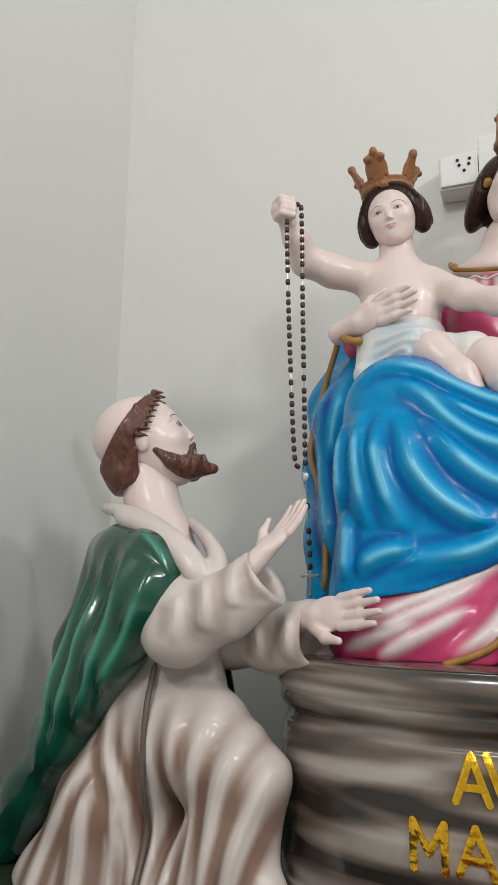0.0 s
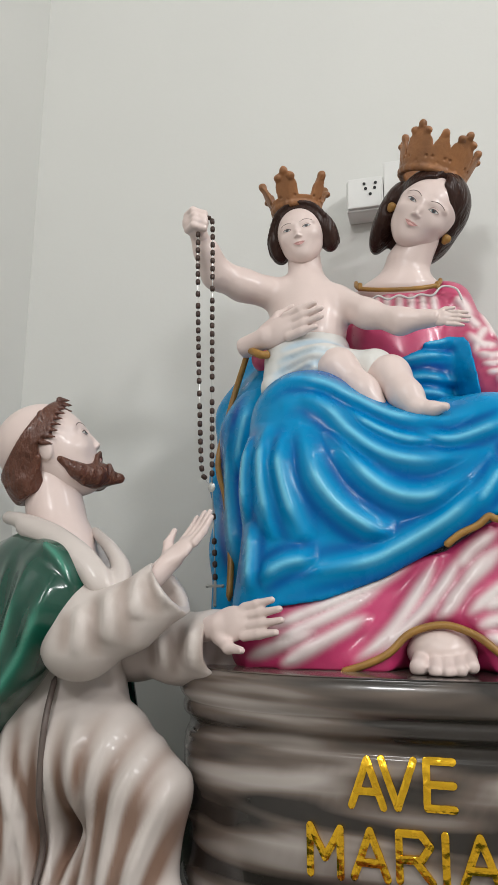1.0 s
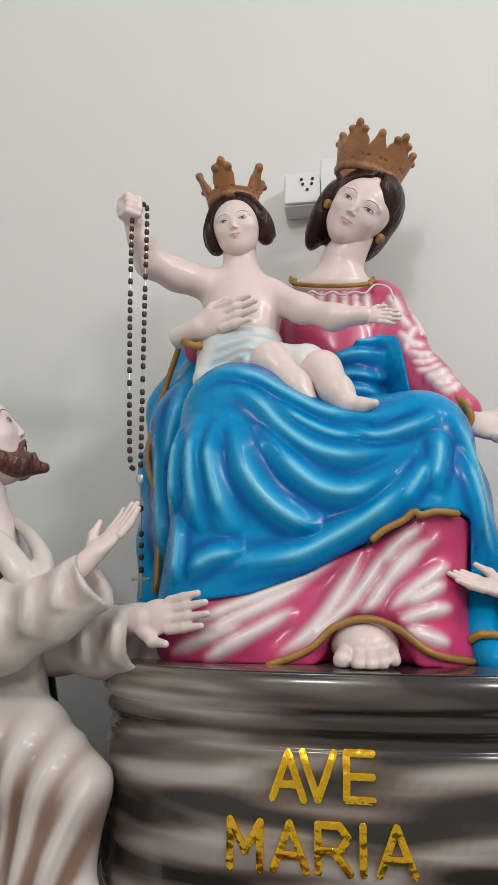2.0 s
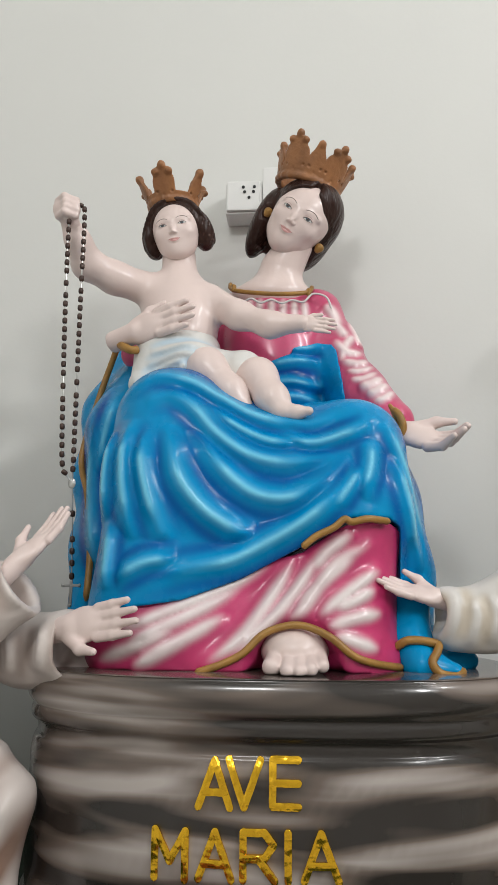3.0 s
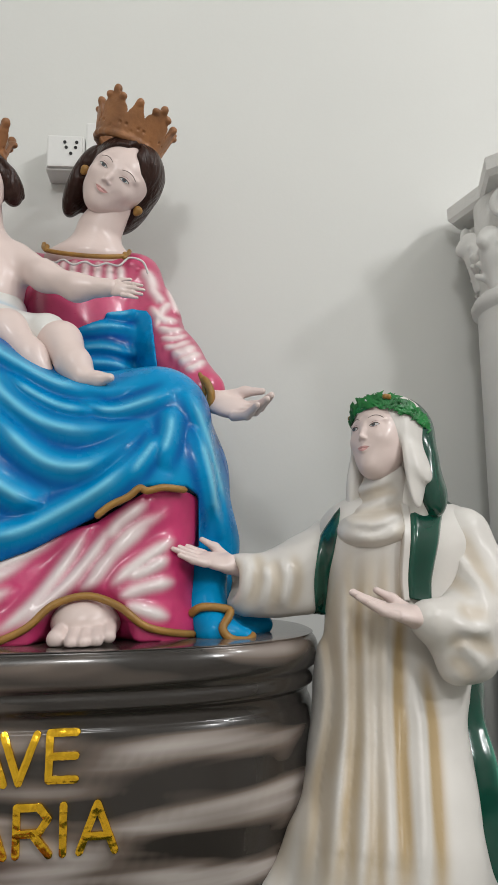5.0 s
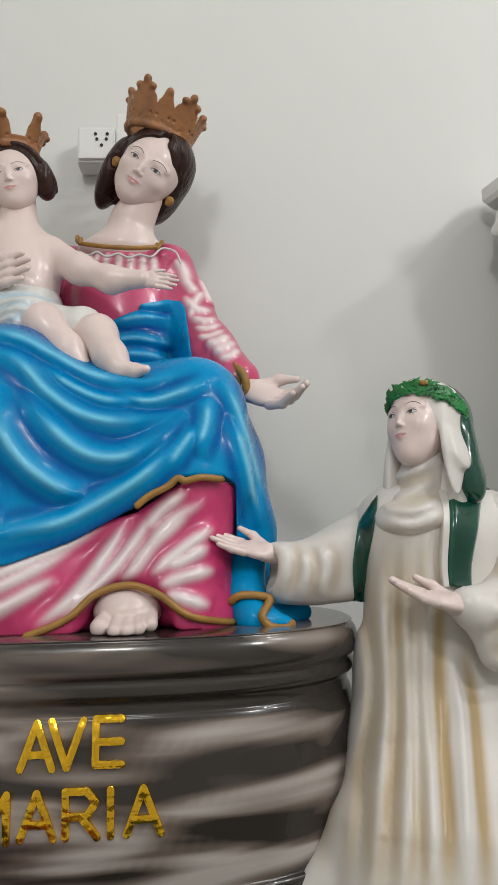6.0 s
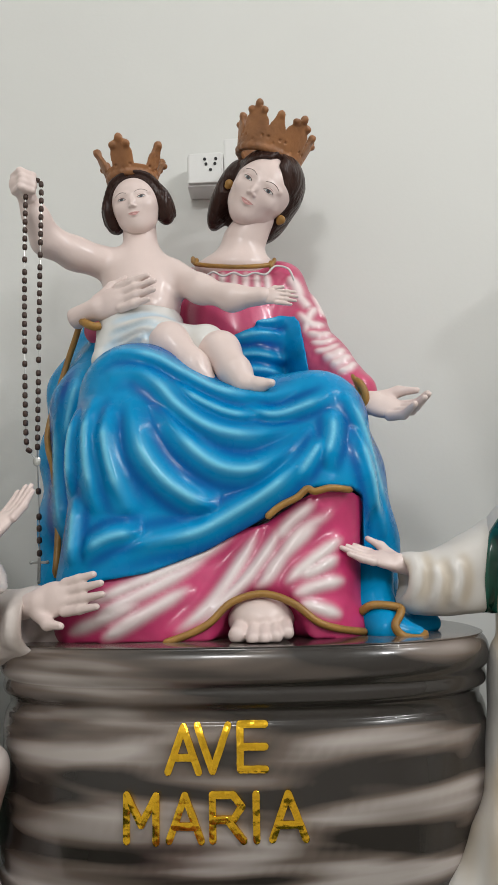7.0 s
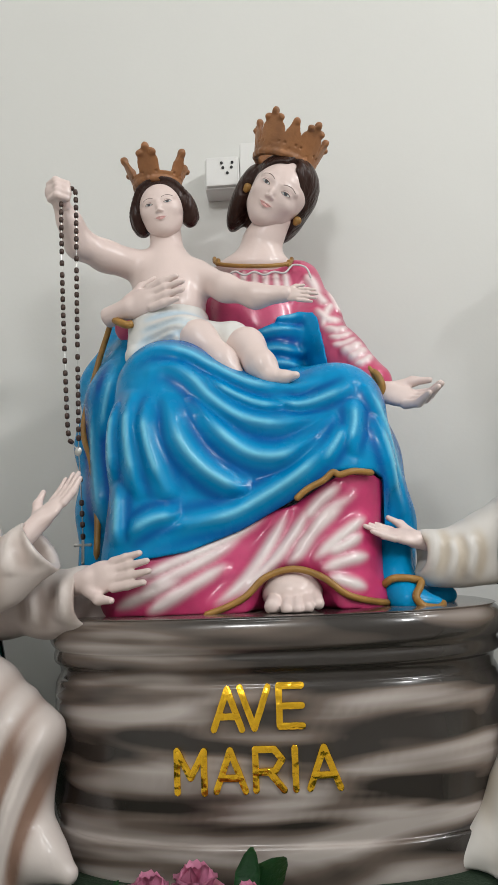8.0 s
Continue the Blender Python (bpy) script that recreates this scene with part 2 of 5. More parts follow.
            self.side = np.maximum(self.side, taper * np.exp(-(((d - 1.9 * r) / (0.9 * r)) ** 2)))
            self.near = np.maximum(self.near, taper * np.exp(-(d / (4.5 * r)) ** 2))
        deep = np.mean([r for _, r in self.lines])
        self.d = self.d + (self.near * deep * 0.5 - lift * self.high)[:, None, :]
        return self

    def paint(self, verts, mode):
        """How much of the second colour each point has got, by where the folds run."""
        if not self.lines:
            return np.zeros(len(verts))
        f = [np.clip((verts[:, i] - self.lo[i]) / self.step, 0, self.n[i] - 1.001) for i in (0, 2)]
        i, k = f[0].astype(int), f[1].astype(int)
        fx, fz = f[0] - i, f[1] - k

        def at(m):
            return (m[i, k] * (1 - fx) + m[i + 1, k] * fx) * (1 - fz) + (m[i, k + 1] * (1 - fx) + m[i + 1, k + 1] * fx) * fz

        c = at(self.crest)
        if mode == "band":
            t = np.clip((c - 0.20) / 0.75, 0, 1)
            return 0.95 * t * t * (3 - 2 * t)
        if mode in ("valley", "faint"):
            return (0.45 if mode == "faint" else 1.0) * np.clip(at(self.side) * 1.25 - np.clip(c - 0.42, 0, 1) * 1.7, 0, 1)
        # Pale crest, dark sides: sprayed pattern plus gloss and shade put into colour.
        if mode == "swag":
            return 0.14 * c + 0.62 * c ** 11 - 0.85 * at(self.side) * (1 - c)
        # Thin pale line on each crest, partly a highlight painted in.
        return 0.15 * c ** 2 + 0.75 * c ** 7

    def skin(self):
        """The surface as vertices and quads."""
        self.press()
        d = self.d.copy()
        for i in range(3):
            for e in (0, -1):
                s = [slice(None)] * 3
                s[i] = e
                d[tuple(s)] = 0.05
        s = d < 0
        c = np.array([(i, j, k) for i in (0, 1) for j in (0, 1) for k in (0, 1)])
        m = np.array(d.shape) - 1
        count = sum(s[i:i + m[0], j:j + m[1], k:k + m[2]].astype(np.int8) for i, j, k in c)
        cells = np.argwhere((count > 0) & (count < 8))
        val = np.stack([d[cells[:, 0] + i, cells[:, 1] + j, cells[:, 2] + k] for i, j, k in c], 1)
        pos, num = np.zeros((len(cells), 3)), np.zeros(len(cells))
        for a in range(8):
            for b in range(a + 1, 8):
                if np.abs(c[a] - c[b]).sum() == 1:
                    x = (val[:, a] < 0) != (val[:, b] < 0)
                    t = np.where(x, val[:, a] / np.where(x, val[:, a] - val[:, b], 1), 0)
                    pos += np.where(x[:, None], c[a] + t[:, None] * (c[b] - c[a]), 0)
                    num += x
        verts = self.lo + self.step * (cells + pos / num[:, None])
        index = np.full(m, -1)
        index[tuple(cells.T)] = np.arange(len(cells))
        faces = []
        for ax in range(3):
            u, v = (ax + 1) % 3, (ax + 2) % 3
            lo, hi = [slice(1, -1)] * 3, [slice(1, -1)] * 3
            lo[ax], hi[ax] = slice(0, -1), slice(1, None)
            flip = s[tuple(lo)] != s[tuple(hi)]
            e = np.argwhere(flip)
            e[:, u] += 1
            e[:, v] += 1
            inward = s[e[:, 0], e[:, 1], e[:, 2]]
            du, dv = np.eye(3, dtype=int)[u], np.eye(3, dtype=int)[v]
            quad = np.stack([index[tuple((e - a * du - b * dv).T)] for a, b in ((1, 1), (0, 1), (0, 0), (1, 0))], 1)
            quad[~inward] = quad[~inward][:, ::-1]
            faces.append(quad[(quad >= 0).all(1)])
        return verts, np.concatenate(faces)


def curve_through(pts, per=6):
    """Points of a smooth line through the given ones."""
    p = [Vector(q) for q in pts]
    out = []
    for i in range(len(p) - 1):
        a, b, c, d = p[max(i - 1, 0)], p[i], p[i + 1], p[min(i + 2, len(p) - 1)]
        for j in range(per):
            t = j / per
            out.append(0.5 * (2 * b + (c - a) * t + (2 * a - 5 * b + 4 * c - d) * t * t + (3 * b - a - 3 * c + d) * t ** 3))
    return [tuple(q) for q in out] + [tuple(p[-1])]


class Cast:
    """Collects surfaces into the one mesh of a statue."""

    def __init__(self):
        self.v, self.f, self.m, self.a, self.mats = [], [], [], [], []

    def slot(self, mat):
        if mat not in self.mats:
            self.mats.append(mat)
        return self.mats.index(mat)

    def add(self, verts, faces, mat, paint=None, at=None):
        base = sum(len(x) for x in self.v)
        verts = np.array(verts, float)
        if at is not None:
            M = np.array(at)
            verts = verts @ M[:3, :3].T + M[:3, 3]
        self.v.append(verts)
        self.f.extend((np.array(faces) + base).tolist())
        self.m.extend([self.slot(mat)] * len(faces))
        self.a.append(np.zeros(len(verts)) if paint is None else paint)
        return self

    def clay(self, c, mat, mode="ridge", at=None):
        v, f = c.skin()
        return self.add(v, f, mat, c.paint(v, mode), at)

    def tube(self, pts, r, mat, sides=8, at=None, per=6, flat=None):
        """A round cord along a smooth line, with closed tapered ends."""
        p = [Vector(q) for q in curve_through(pts, per)]
        n = len(p)
        verts, faces = [], []
        for i, q in enumerate(p):
            t = (p[min(i + 1, n - 1)] - p[max(i - 1, 0)]).normalized()
            side = t.cross(Vector((0, 1, 0.01))).normalized()
            up = side.cross(t)
            rad = r * (0.35 if i in (0, n - 1) else 1)
            for j in range(sides):
                g = 2 * math.pi * j / sides
                verts.append(q + side * math.cos(g) * rad + up * math.sin(g) * rad * (flat or 1))
        for i in range(n - 1):
            for j in range(sides):
                a, b = i * sides + j, i * sides + (j + 1) % sides
                faces.append((a, b, b + sides, a + sides))
        return self.add([tuple(v) for v in verts], faces, mat, at=at)

    def done(self, name):
        me = bpy.data.meshes.new(name)
        me.from_pydata(np.concatenate(self.v).tolist(), [], self.f)
        for m in self.mats:
            me.materials.append(m)
        me.polygons.foreach_set("material_index", self.m)
        me.attributes.new("surface_tone", "FLOAT", "POINT").data.foreach_set("value", np.concatenate(self.a).astype(np.float32))
        smooth(me)
        me.update()
        return new(name, me)


def hand(cast, wrist, tip, palm, size, spread=0.2, curl=0.3, thumb=1, mat=None):
    """A sculpted hand from the wrist to the finger tips; palm: where its inner side looks."""
    wrist, tip, palm = Vector(wrist), Vector(tip), Vector(palm)
    x = (tip - wrist).normalized()
    z = (palm - x * palm.dot(x)).normalized()
    y = z.cross(x)
    M = Matrix((x, y, z)).transposed().to_4x4()
    M.translation = wrist
    L = size
    c = Clay((-0.3 * L, -0.55 * L, -0.4 * L), (1.25 * L, 0.65 * L, 0.75 * L), L / 52)
    c.rod((-0.22 * L, 0, 0), (0.1 * L, 0, 0), 0.14 * L, 0.135 * L, 0.05 * L)
    c.blob((0.27 * L, 0, 0), (0.27 * L, 0.2 * L, 0.095 * L), k=0.08 * L)
    for i, (ln, off) in enumerate(((0.40, -0.155), (0.47, -0.055), (0.45, 0.05), (0.36, 0.15))):
        a = Vector((0.45 * L, off * L, 0))
        ang = off * spread * 6
        p1 = a + Vector((math.cos(ang), math.sin(ang), curl * 0.35)).normalized() * ln * 0.5 * L
        p2 = p1 + Vector((math.cos(ang), math.sin(ang), curl * 1.1)).normalized() * ln * 0.55 * L
        c.limb([a, p1, p2], [0.058 * L, 0.052 * L, 0.036 * L], 0.025 * L)
    s = -thumb
    c.limb([(0.12 * L, 0.13 * L * s, 0.02 * L), (0.3 * L, 0.27 * L * s, 0.08 * L), (0.5 * L, 0.33 * L * s, 0.12 * L)], [0.075 * L, 0.06 * L, 0.04 * L], 0.05 * L)
    cast.clay(c, mat or SKIN, at=M)


def face(cast, centre, height, turn, wide=1.0, eyes=True, mat=None, ears=True, gaze=0.0, step=82):
    """A sculpted head, bald; returns its pose, in which the height is 1, the front is -y and up is z."""
    M = Matrix.Translation(centre) @ Euler([radians(t) for t in turn]).to_matrix().to_4x4() @ Matrix.Diagonal((height * wide, height, height, 1))
    c = Clay((-0.46, -0.62, -0.62), (0.46, 0.56, 0.56), 1 / step)
    c.blob((0, 0.06, 0.12), (0.34, 0.42, 0.37), k=0.02)
    c.blob((0, -0.12, -0.13), (0.278, 0.285, 0.375), k=0.15)
    c.blob((0, -0.25, -0.40), (0.10, 0.10, 0.09), k=0.14)
    c.rod((-0.11, -0.12, -0.27), (0.11, -0.12, -0.27), 0.085, 0.085, 0.12)
    for s in (-1, 1):
        c.blob((s * 0.13, -0.49, 0.01), (0.085, 0.085, 0.05), k=0.06, cut=True)
        c.blob((s * 0.16, -0.265, -0.11), (0.08, 0.08, 0.08), k=0.08)
        c.rod((s * 0.06, -0.36, 0.09), (s * 0.21, -0.30, 0.085), 0.016, 0.016, 0.06)
        c.blob((s * 0.13, -0.318, 0.014), (0.068, 0.056, 0.056), k=0.02)
        if ears:
            c.blob((s * 0.325, 0.0, -0.04), (0.035, 0.07, 0.105), turn=(12, 0, s * 20), k=0.03)
    c.limb([(0, -0.37, 0.06), (0, -0.402, -0.04), (0, -0.44, -0.118)], [0.018, 0.019, 0.023], 0.045)
    for s in (-1, 1):
        c.blob((s * 0.030, -0.412, -0.135), (0.021, 0.027, 0.018), k=0.022)
    c.limb([(-0.07, -0.378, -0.226), (0, -0.394, -0.224), (0.07, -0.375, -0.226)], [0.006, 0.011, 0.006], 0.03)
    c.limb([(-0.05, -0.378, -0.256), (0, -0.390, -0.264), (0.05, -0.375, -0.256)], [0.007, 0.014, 0.007], 0.03)
    c.limb([(-0.08, -0.402, -0.236), (0, -0.412, -0.243), (0.08, -0.40, -0.236)], [0.004, 0.004, 0.004], 0.012, cut=True)
    cast.clay(c, mat or SKIN, at=M)

    def on(x, z, out=0.0):
        return (x, c.face_at(x, z) - out, z)

    def sheet(place, mat, out, n=11, m=5):
        """A thin coat of paint on the skin; place gives x and z for two numbers from -1 to 1."""
        verts = [on(*place(2 * i / (n - 1) - 1, 2 * j / (m - 1) - 1), out) for i in range(n) for j in range(m)]
        faces = [(i * m + j, (i + 1) * m + j, (i + 1) * m + j + 1, i * m + j + 1) for i in range(n - 1) for j in range(m - 1)]
        cast.add(verts, faces, mat, at=M)

    for s in (-1, 1):
        if eyes:
            ex, ez = s * 0.13, 0.004

            def lid(u, up):
                return ez + (0.025 if up else -0.015) * (1 - u * u) ** 0.8 + 0.006 * u * s

            sheet(lambda u, v: (ex + 0.056 * u, lid(u, v > 0) * abs(v) + (ez + 0.006 * u * s) * (1 - abs(v))), EYE, 0.003)
            for radius, mat_i, out in ((0.023, IRIS, 0.0055), (0.010, LINE, 0.0075)):
                def disc(u, v, radius=radius):
                    a, q = math.pi * u, (v + 1) / 2 * radius
                    x, z = ex + gaze + q * math.cos(a), ez + 0.007 + q * math.sin(a)
                    w = min(1, abs(x - ex) / 0.056)
                    return x, min(max(z, ez - 0.015), lid(w, True) - 0.001)
                sheet(disc, mat_i, out, 17, 3)
            cast.tube([on(ex + 0.056 * u, lid(u, True), 0.003) for u in (-1, -0.6, -0.2, 0.2, 0.6, 1)], 0.0050, LINE, 6, at=M, per=3)
            cast.tube([on(ex + 0.056 * u, lid(u, False), 0.001) for u in (-0.9, -0.4, 0.1, 0.6, 0.95)], 0.0024, MOUTH, 6, at=M, per=3)
            cast.tube([on(ex + 0.060 * u, lid(u, True) + 0.022) for u in (-0.8, -0.3, 0.2, 0.7)], 0.0018, MOUTH, 6, at=M, per=3)
        cast.tube([on(s * x, z) for x, z in ((0.055, 0.088), (0.11, 0.118), (0.165, 0.116), (0.215, 0.086))], 0.0046, LINE, 6, at=M, per=4)
    sheet(lambda u, v: (0.078 * u, -0.240 + 0.010 * u * u + (v + 1) / 2 * 0.024 * (1 - u * u) * (1 - 0.35 * math.exp(-(u / 0.2) ** 2))), LIP, 0.003)
    sheet(lambda u, v: (0.070 * u, -0.242 + 0.008 * u * u - (v + 1) / 2 * 0.034 * (1 - u * u)), LIP, 0.003)
    cast.tube([on(0.080 * u, -0.241 + 0.012 * u * u) for u in (-1, -0.5, 0, 0.5, 1)], 0.0034, MOUTH, 6, at=M, per=3)
    return M


def box(bm, lo, hi, bevel=0.0):
    r = bmesh.ops.create_cube(bm, size=1)
    for v in r["verts"]:
        v.co = Vector([lo[i] + (v.co[i] + 0.5) * (hi[i] - lo[i]) for i in range(3)])
    if bevel:
        bmesh.ops.bevel(bm, geom=list({e for v in r["verts"] for e in v.link_edges}), offset=bevel, segments=2, affect="EDGES", profile=0.7)


def slab(name, lo, hi, mat, label, category):
    bm = bmesh.new()
    box(bm, lo, hi)
    return tagged(part(name, bm, mat), label, category, kind="structure")


# ---- room ----
slab("wall_north", (-0.79, 1.53, 0), (4.6, 1.73, 4.2), WALL, "plain off-white painted back wall", "wall")
slab("wall_west", (-0.79, -3.2, 0), (-0.59, 1.53, 4.2), WALL, "plain off-white painted side wall meeting the back wall", "wall")
slab("wall_east", (4.6, -3.2, 0), (4.8, 1.73, 4.2), WALL, "plain off-white painted side wall", "wall")
slab("wall_south", (-0.79, -3.4, 0), (4.8, -3.2, 4.2), WALL, "plain off-white painted wall", "wall")
slab("floor", (-0.79, -3.4, -0.1), (4.8, 1.73, 0), FLOOR, "beige tiled floor of the room", "floor")
slab("ceiling", (-0.79, -3.4, 4.2), (4.8, 1.73, 4.3), CEIL, "white painted ceiling", "ceiling")


def altar():
    """Altar table with a dark green cloth, on which the group stands."""
    bm = bmesh.new()
    box(bm, (-0.575, 0.60, 0.0), (1.62, 1.52, 0.955), 0.012)
    ob = part("altar_table", bm, CLOTH)
    return tagged(ob, "altar table covered with a dark green cloth", "table")


altar()

# ---- pedestal ----
PX, PY, PA, PB, PE = 0.362, 1.215, 0.372, 0.292, 2.7
PROFILE = [(0.955, 0.985), (0.965, 0.99), (1.000, 0.992), (1.006, 0.972), (1.03, 0.978), (1.12, 0.985), (1.195, 0.972), (1.208, 0.958), (1.222, 0.962), (1.230, 0.984),
           (1.240, 0.986), (1.248, 0.982), (1.258, 1.0), (1.272, 1.005), (1.286, 0.998), (1.295, 0.978), (1.298, 0.94), (1.299, 0.5), (1.299, 0.02)]


def around(a, s):
    """A point on the pedestal's outline, s times its full size."""
    ca, sa = math.cos(a), math.sin(a)
    r = (abs(ca) ** PE + abs(sa) ** PE) ** (-1 / PE)
    return PX + PA * s * r * ca, PY + PB * s * r * sa


def size_at(z):
    for (z0, s0), (z1, s1) in zip(PROFILE[:-1], PROFILE[1:]):
        if z0 <= z <= z1:
            return s0 + (s1 - s0) * (z - z0) / (z1 - z0)
    return 1.0


def front_of_pedestal(x, z):
    s = size_at(z)
    u = min(0.999, abs(x - PX) / (PA * s))
    return PY - PB * s * (1 - u ** PE) ** (1 / PE)


def pedestal():
    ob = tagged(new("pedestal"), "grey and black painted pedestal with gold foil lettering", "pedestal")
    rows, prof = [], curve_through([(s, 0, z) for z, s in PROFILE], 4)
    n = 144
    verts, faces, tone = [], [], []
    for i, (s, _, z) in enumerate(prof):
        for j in range(n):
            a = 2 * math.pi * j / n
            wob = 0.004 * math.sin(z * 82 + 1.6 * math.sin(a * 3 + 0.6) + 0.8 * math.sin(a * 7)) if 1.03 < z < 1.2 else 0.0
            x, y = around(a, s + wob + 0.004 * noise.noise((math.cos(a) * 2, math.sin(a) * 2, z * 9)))
            verts.append((x, y, z))
            # Tone: wavy bands, dark groove, darker towards both ends, most on the right.
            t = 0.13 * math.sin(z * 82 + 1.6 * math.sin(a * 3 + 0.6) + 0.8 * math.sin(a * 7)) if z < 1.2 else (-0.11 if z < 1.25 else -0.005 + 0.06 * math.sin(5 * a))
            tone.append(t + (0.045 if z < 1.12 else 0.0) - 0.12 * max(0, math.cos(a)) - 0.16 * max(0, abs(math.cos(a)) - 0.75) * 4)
    for i in range(len(prof) - 1):
        for j in range(n):
            k = (j + 1) % n
            faces.append((i * n + j, i * n + k, (i + 1) * n + k, (i + 1) * n + j))
    me = bpy.data.meshes.new("block")
    me.from_pydata(verts, [], faces)
    me.attributes.new("surface_tone", "FLOAT", "POINT").data.foreach_set("value", tone)
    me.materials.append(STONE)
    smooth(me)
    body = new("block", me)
    body.parent = ob
    shapes = {"A": [(0, 0, 0.5, 1), (0.5, 1, 1, 0), (0.17, 0.32, 0.83, 0.32)], "V": [(0, 1, 0.5, 0), (0.5, 0, 1, 1)],
              "E": [(0, 0, 0, 1), (0, 1, 1, 1), (0, 0.5, 1, 0.5), (0, 0, 1, 0)], "M": [(0, 0, 0, 1), (0, 1, 0.5, 0.36), (0.5, 0.36, 1, 1), (1, 1, 1, 0)],
              "R": [(0, 0, 0, 1), (0, 1, 0.68, 1), (0.68, 1, 0.96, 0.75), (0.96, 0.75, 0.68, 0.46), (0.68, 0.46, 0, 0.44), (0.5, 0.44, 1, 0)], "I": [(0, 0, 0, 1)]}
    half, rng = 0.0044, random.Random(3)
    for c, x0, x1, z0, z1 in (("A", 0.2835, 0.3215, 1.1515, 1.203), ("V", 0.3195, 0.3575, 1.1525, 1.2045), ("E", 0.3725, 0.403, 1.1545, 1.2055),
                              ("M", 0.232, 0.2690, 1.072, 1.1247), ("A", 0.285, 0.3241, 1.074, 1.1253), ("R", 0.338, 0.3751, 1.0748, 1.126), ("I", 0.3907, 0.3907, 1.075, 1.1265), ("A", 0.4093, 0.4493, 1.0758, 1.1268)):
        bm = bmesh.new()
        for q, (a, b, d, e) in enumerate(shapes[c]):
            p0 = Vector((x0 + (x1 - x0) * a, z0 + (z1 - z0) * b))
            p1 = Vector((x0 + (x1 - x0) * d, z0 + (z1 - z0) * e))
            way = (p1 - p0).normalized()
            side = Vector((-way.y, way.x))
            rows = []
            for i in range(9):
                f = i / 8
                rows.append([p0.lerp(p1, f) + side * half * w * rng.uniform(0.94, 1.04) for w in (-1, -0.4, 0.4, 1)])
            caps = [[p + way * g * (1 if p is not p0 else -1) + side * half * w * math.sqrt(max(0, 1 - (g / half) ** 2)) for w in (-1, -0.4, 0.4, 1)] for p in (p0, p1) for g in (half * 0.95, half * 0.6)]
            rows = [caps[0], caps[1]] + rows + [caps[3], caps[2]]
            lift = 0.0042 + 0.0002 * q
            top = [[bm.verts.new((v.x, front_of_pedestal(v.x, v.y) - lift - (0.0003 if 0 < j < 3 else 0), v.y)) for j, v in enumerate(r)] for r in rows]
            low = [[bm.verts.new((v.x, front_of_pedestal(v.x, v.y) + 0.004, v.y)) for v in (r[0], r[3])] for r in rows]
            for i in range(len(rows) - 1):
                for j in range(3):
                    bm.faces.new((top[i][j], top[i][j + 1], top[i + 1][j + 1], top[i + 1][j]))
                bm.faces.new((low[i][0], top[i][0], top[i + 1][0], low[i + 1][0]))
                bm.faces.new((top[i][3], low[i][1], low[i + 1][1], top[i + 1][3]))
            for i in (0, -1):
                bm.faces.new((low[i][0], top[i][0], top[i][1], top[i][2], top[i][3], low[i][1]))
        bmesh.ops.recalc_face_normals(bm, faces=bm.faces[:])
        part("letter", bm, FOIL, ob, "crinkled gold foil letter " + c)
    return ob


pedestal()


def crown(name, centre, turn, radius, flare, band, peaks, label, step=0.0016):
    """A cast crown: a flared band with leaf-shaped peaks that end in knobs; peaks: angle, height, half width."""
    top = max(p[1] for p in peaks) + 0.02
    R = radius + flare + 0.02
    c = Clay((-R, -R, -0.01), (R, R, top), step)
    x, y, z = c.grid()
    rr = np.sqrt(x * x + y * y)
    th = np.arctan2(y, x)
    shell = np.abs(rr - radius - flare * np.clip(z / top, 0, 1)) - 0.0042
    h = np.full(th.shape, band)
    for a, ph, hw in peaks:
        da = np.abs((th - radians(a) + np.pi) % (2 * np.pi) - np.pi)
        u = np.clip(1 - da / radians(hw), 0, 1)
        h = np.maximum(h, band + (ph - band) * (u ** 0.38) * (1 + 0.06 * np.sin(u * 14)))
    c.d = np.minimum(np.maximum(np.maximum(shell, (z - h) * 0.6), -z), 0.05)
    c.limb([((radius + 0.002) * math.cos(g), (radius + 0.002) * math.sin(g), 0.005) for g in np.linspace(0, 2 * math.pi, 25)], [0.006] * 25, 0.004)
    for a, ph, hw in peaks:
        q = radius + flare * ph / top
        ca, sa = math.cos(radians(a)), math.sin(radians(a))
        c.blob((q * ca, q * sa, ph), (0.0075, 0.0075, 0.0075), k=0.006)
        if hw > 15:
            for s in (-1, 1):
                b = radians(a + s * hw * 0.5)
                c.blob((q * math.cos(b), q * math.sin(b), ph - 0.012), (0.007, 0.007, 0.006), k=0.005)
        f = radius + flare * band / top
        c.blob(((f + 0.003) * ca, (f + 0.003) * sa, band * 0.55), (0.0032, 0.0032, 0.0032), k=0.002, cut=True)
        for s in (-1, 1):
            b = radians(a + s * hw * 0.7)
            c.blob(((f + 0.003) * math.cos(b), (f + 0.003) * math.sin(b), band * 0.9), (0.0026, 0.0026, 0.0026), k=0.002, cut=True)
    cast = Cast()
    cast.clay(c, CROWN)
    ob = cast.done(name)
    ob.matrix_world = Matrix.Translation(centre) @ Euler([radians(t) for t in turn]).to_matrix().to_4x4()
    return tagged(ob, label, "crown")


# ---- seated statue ----


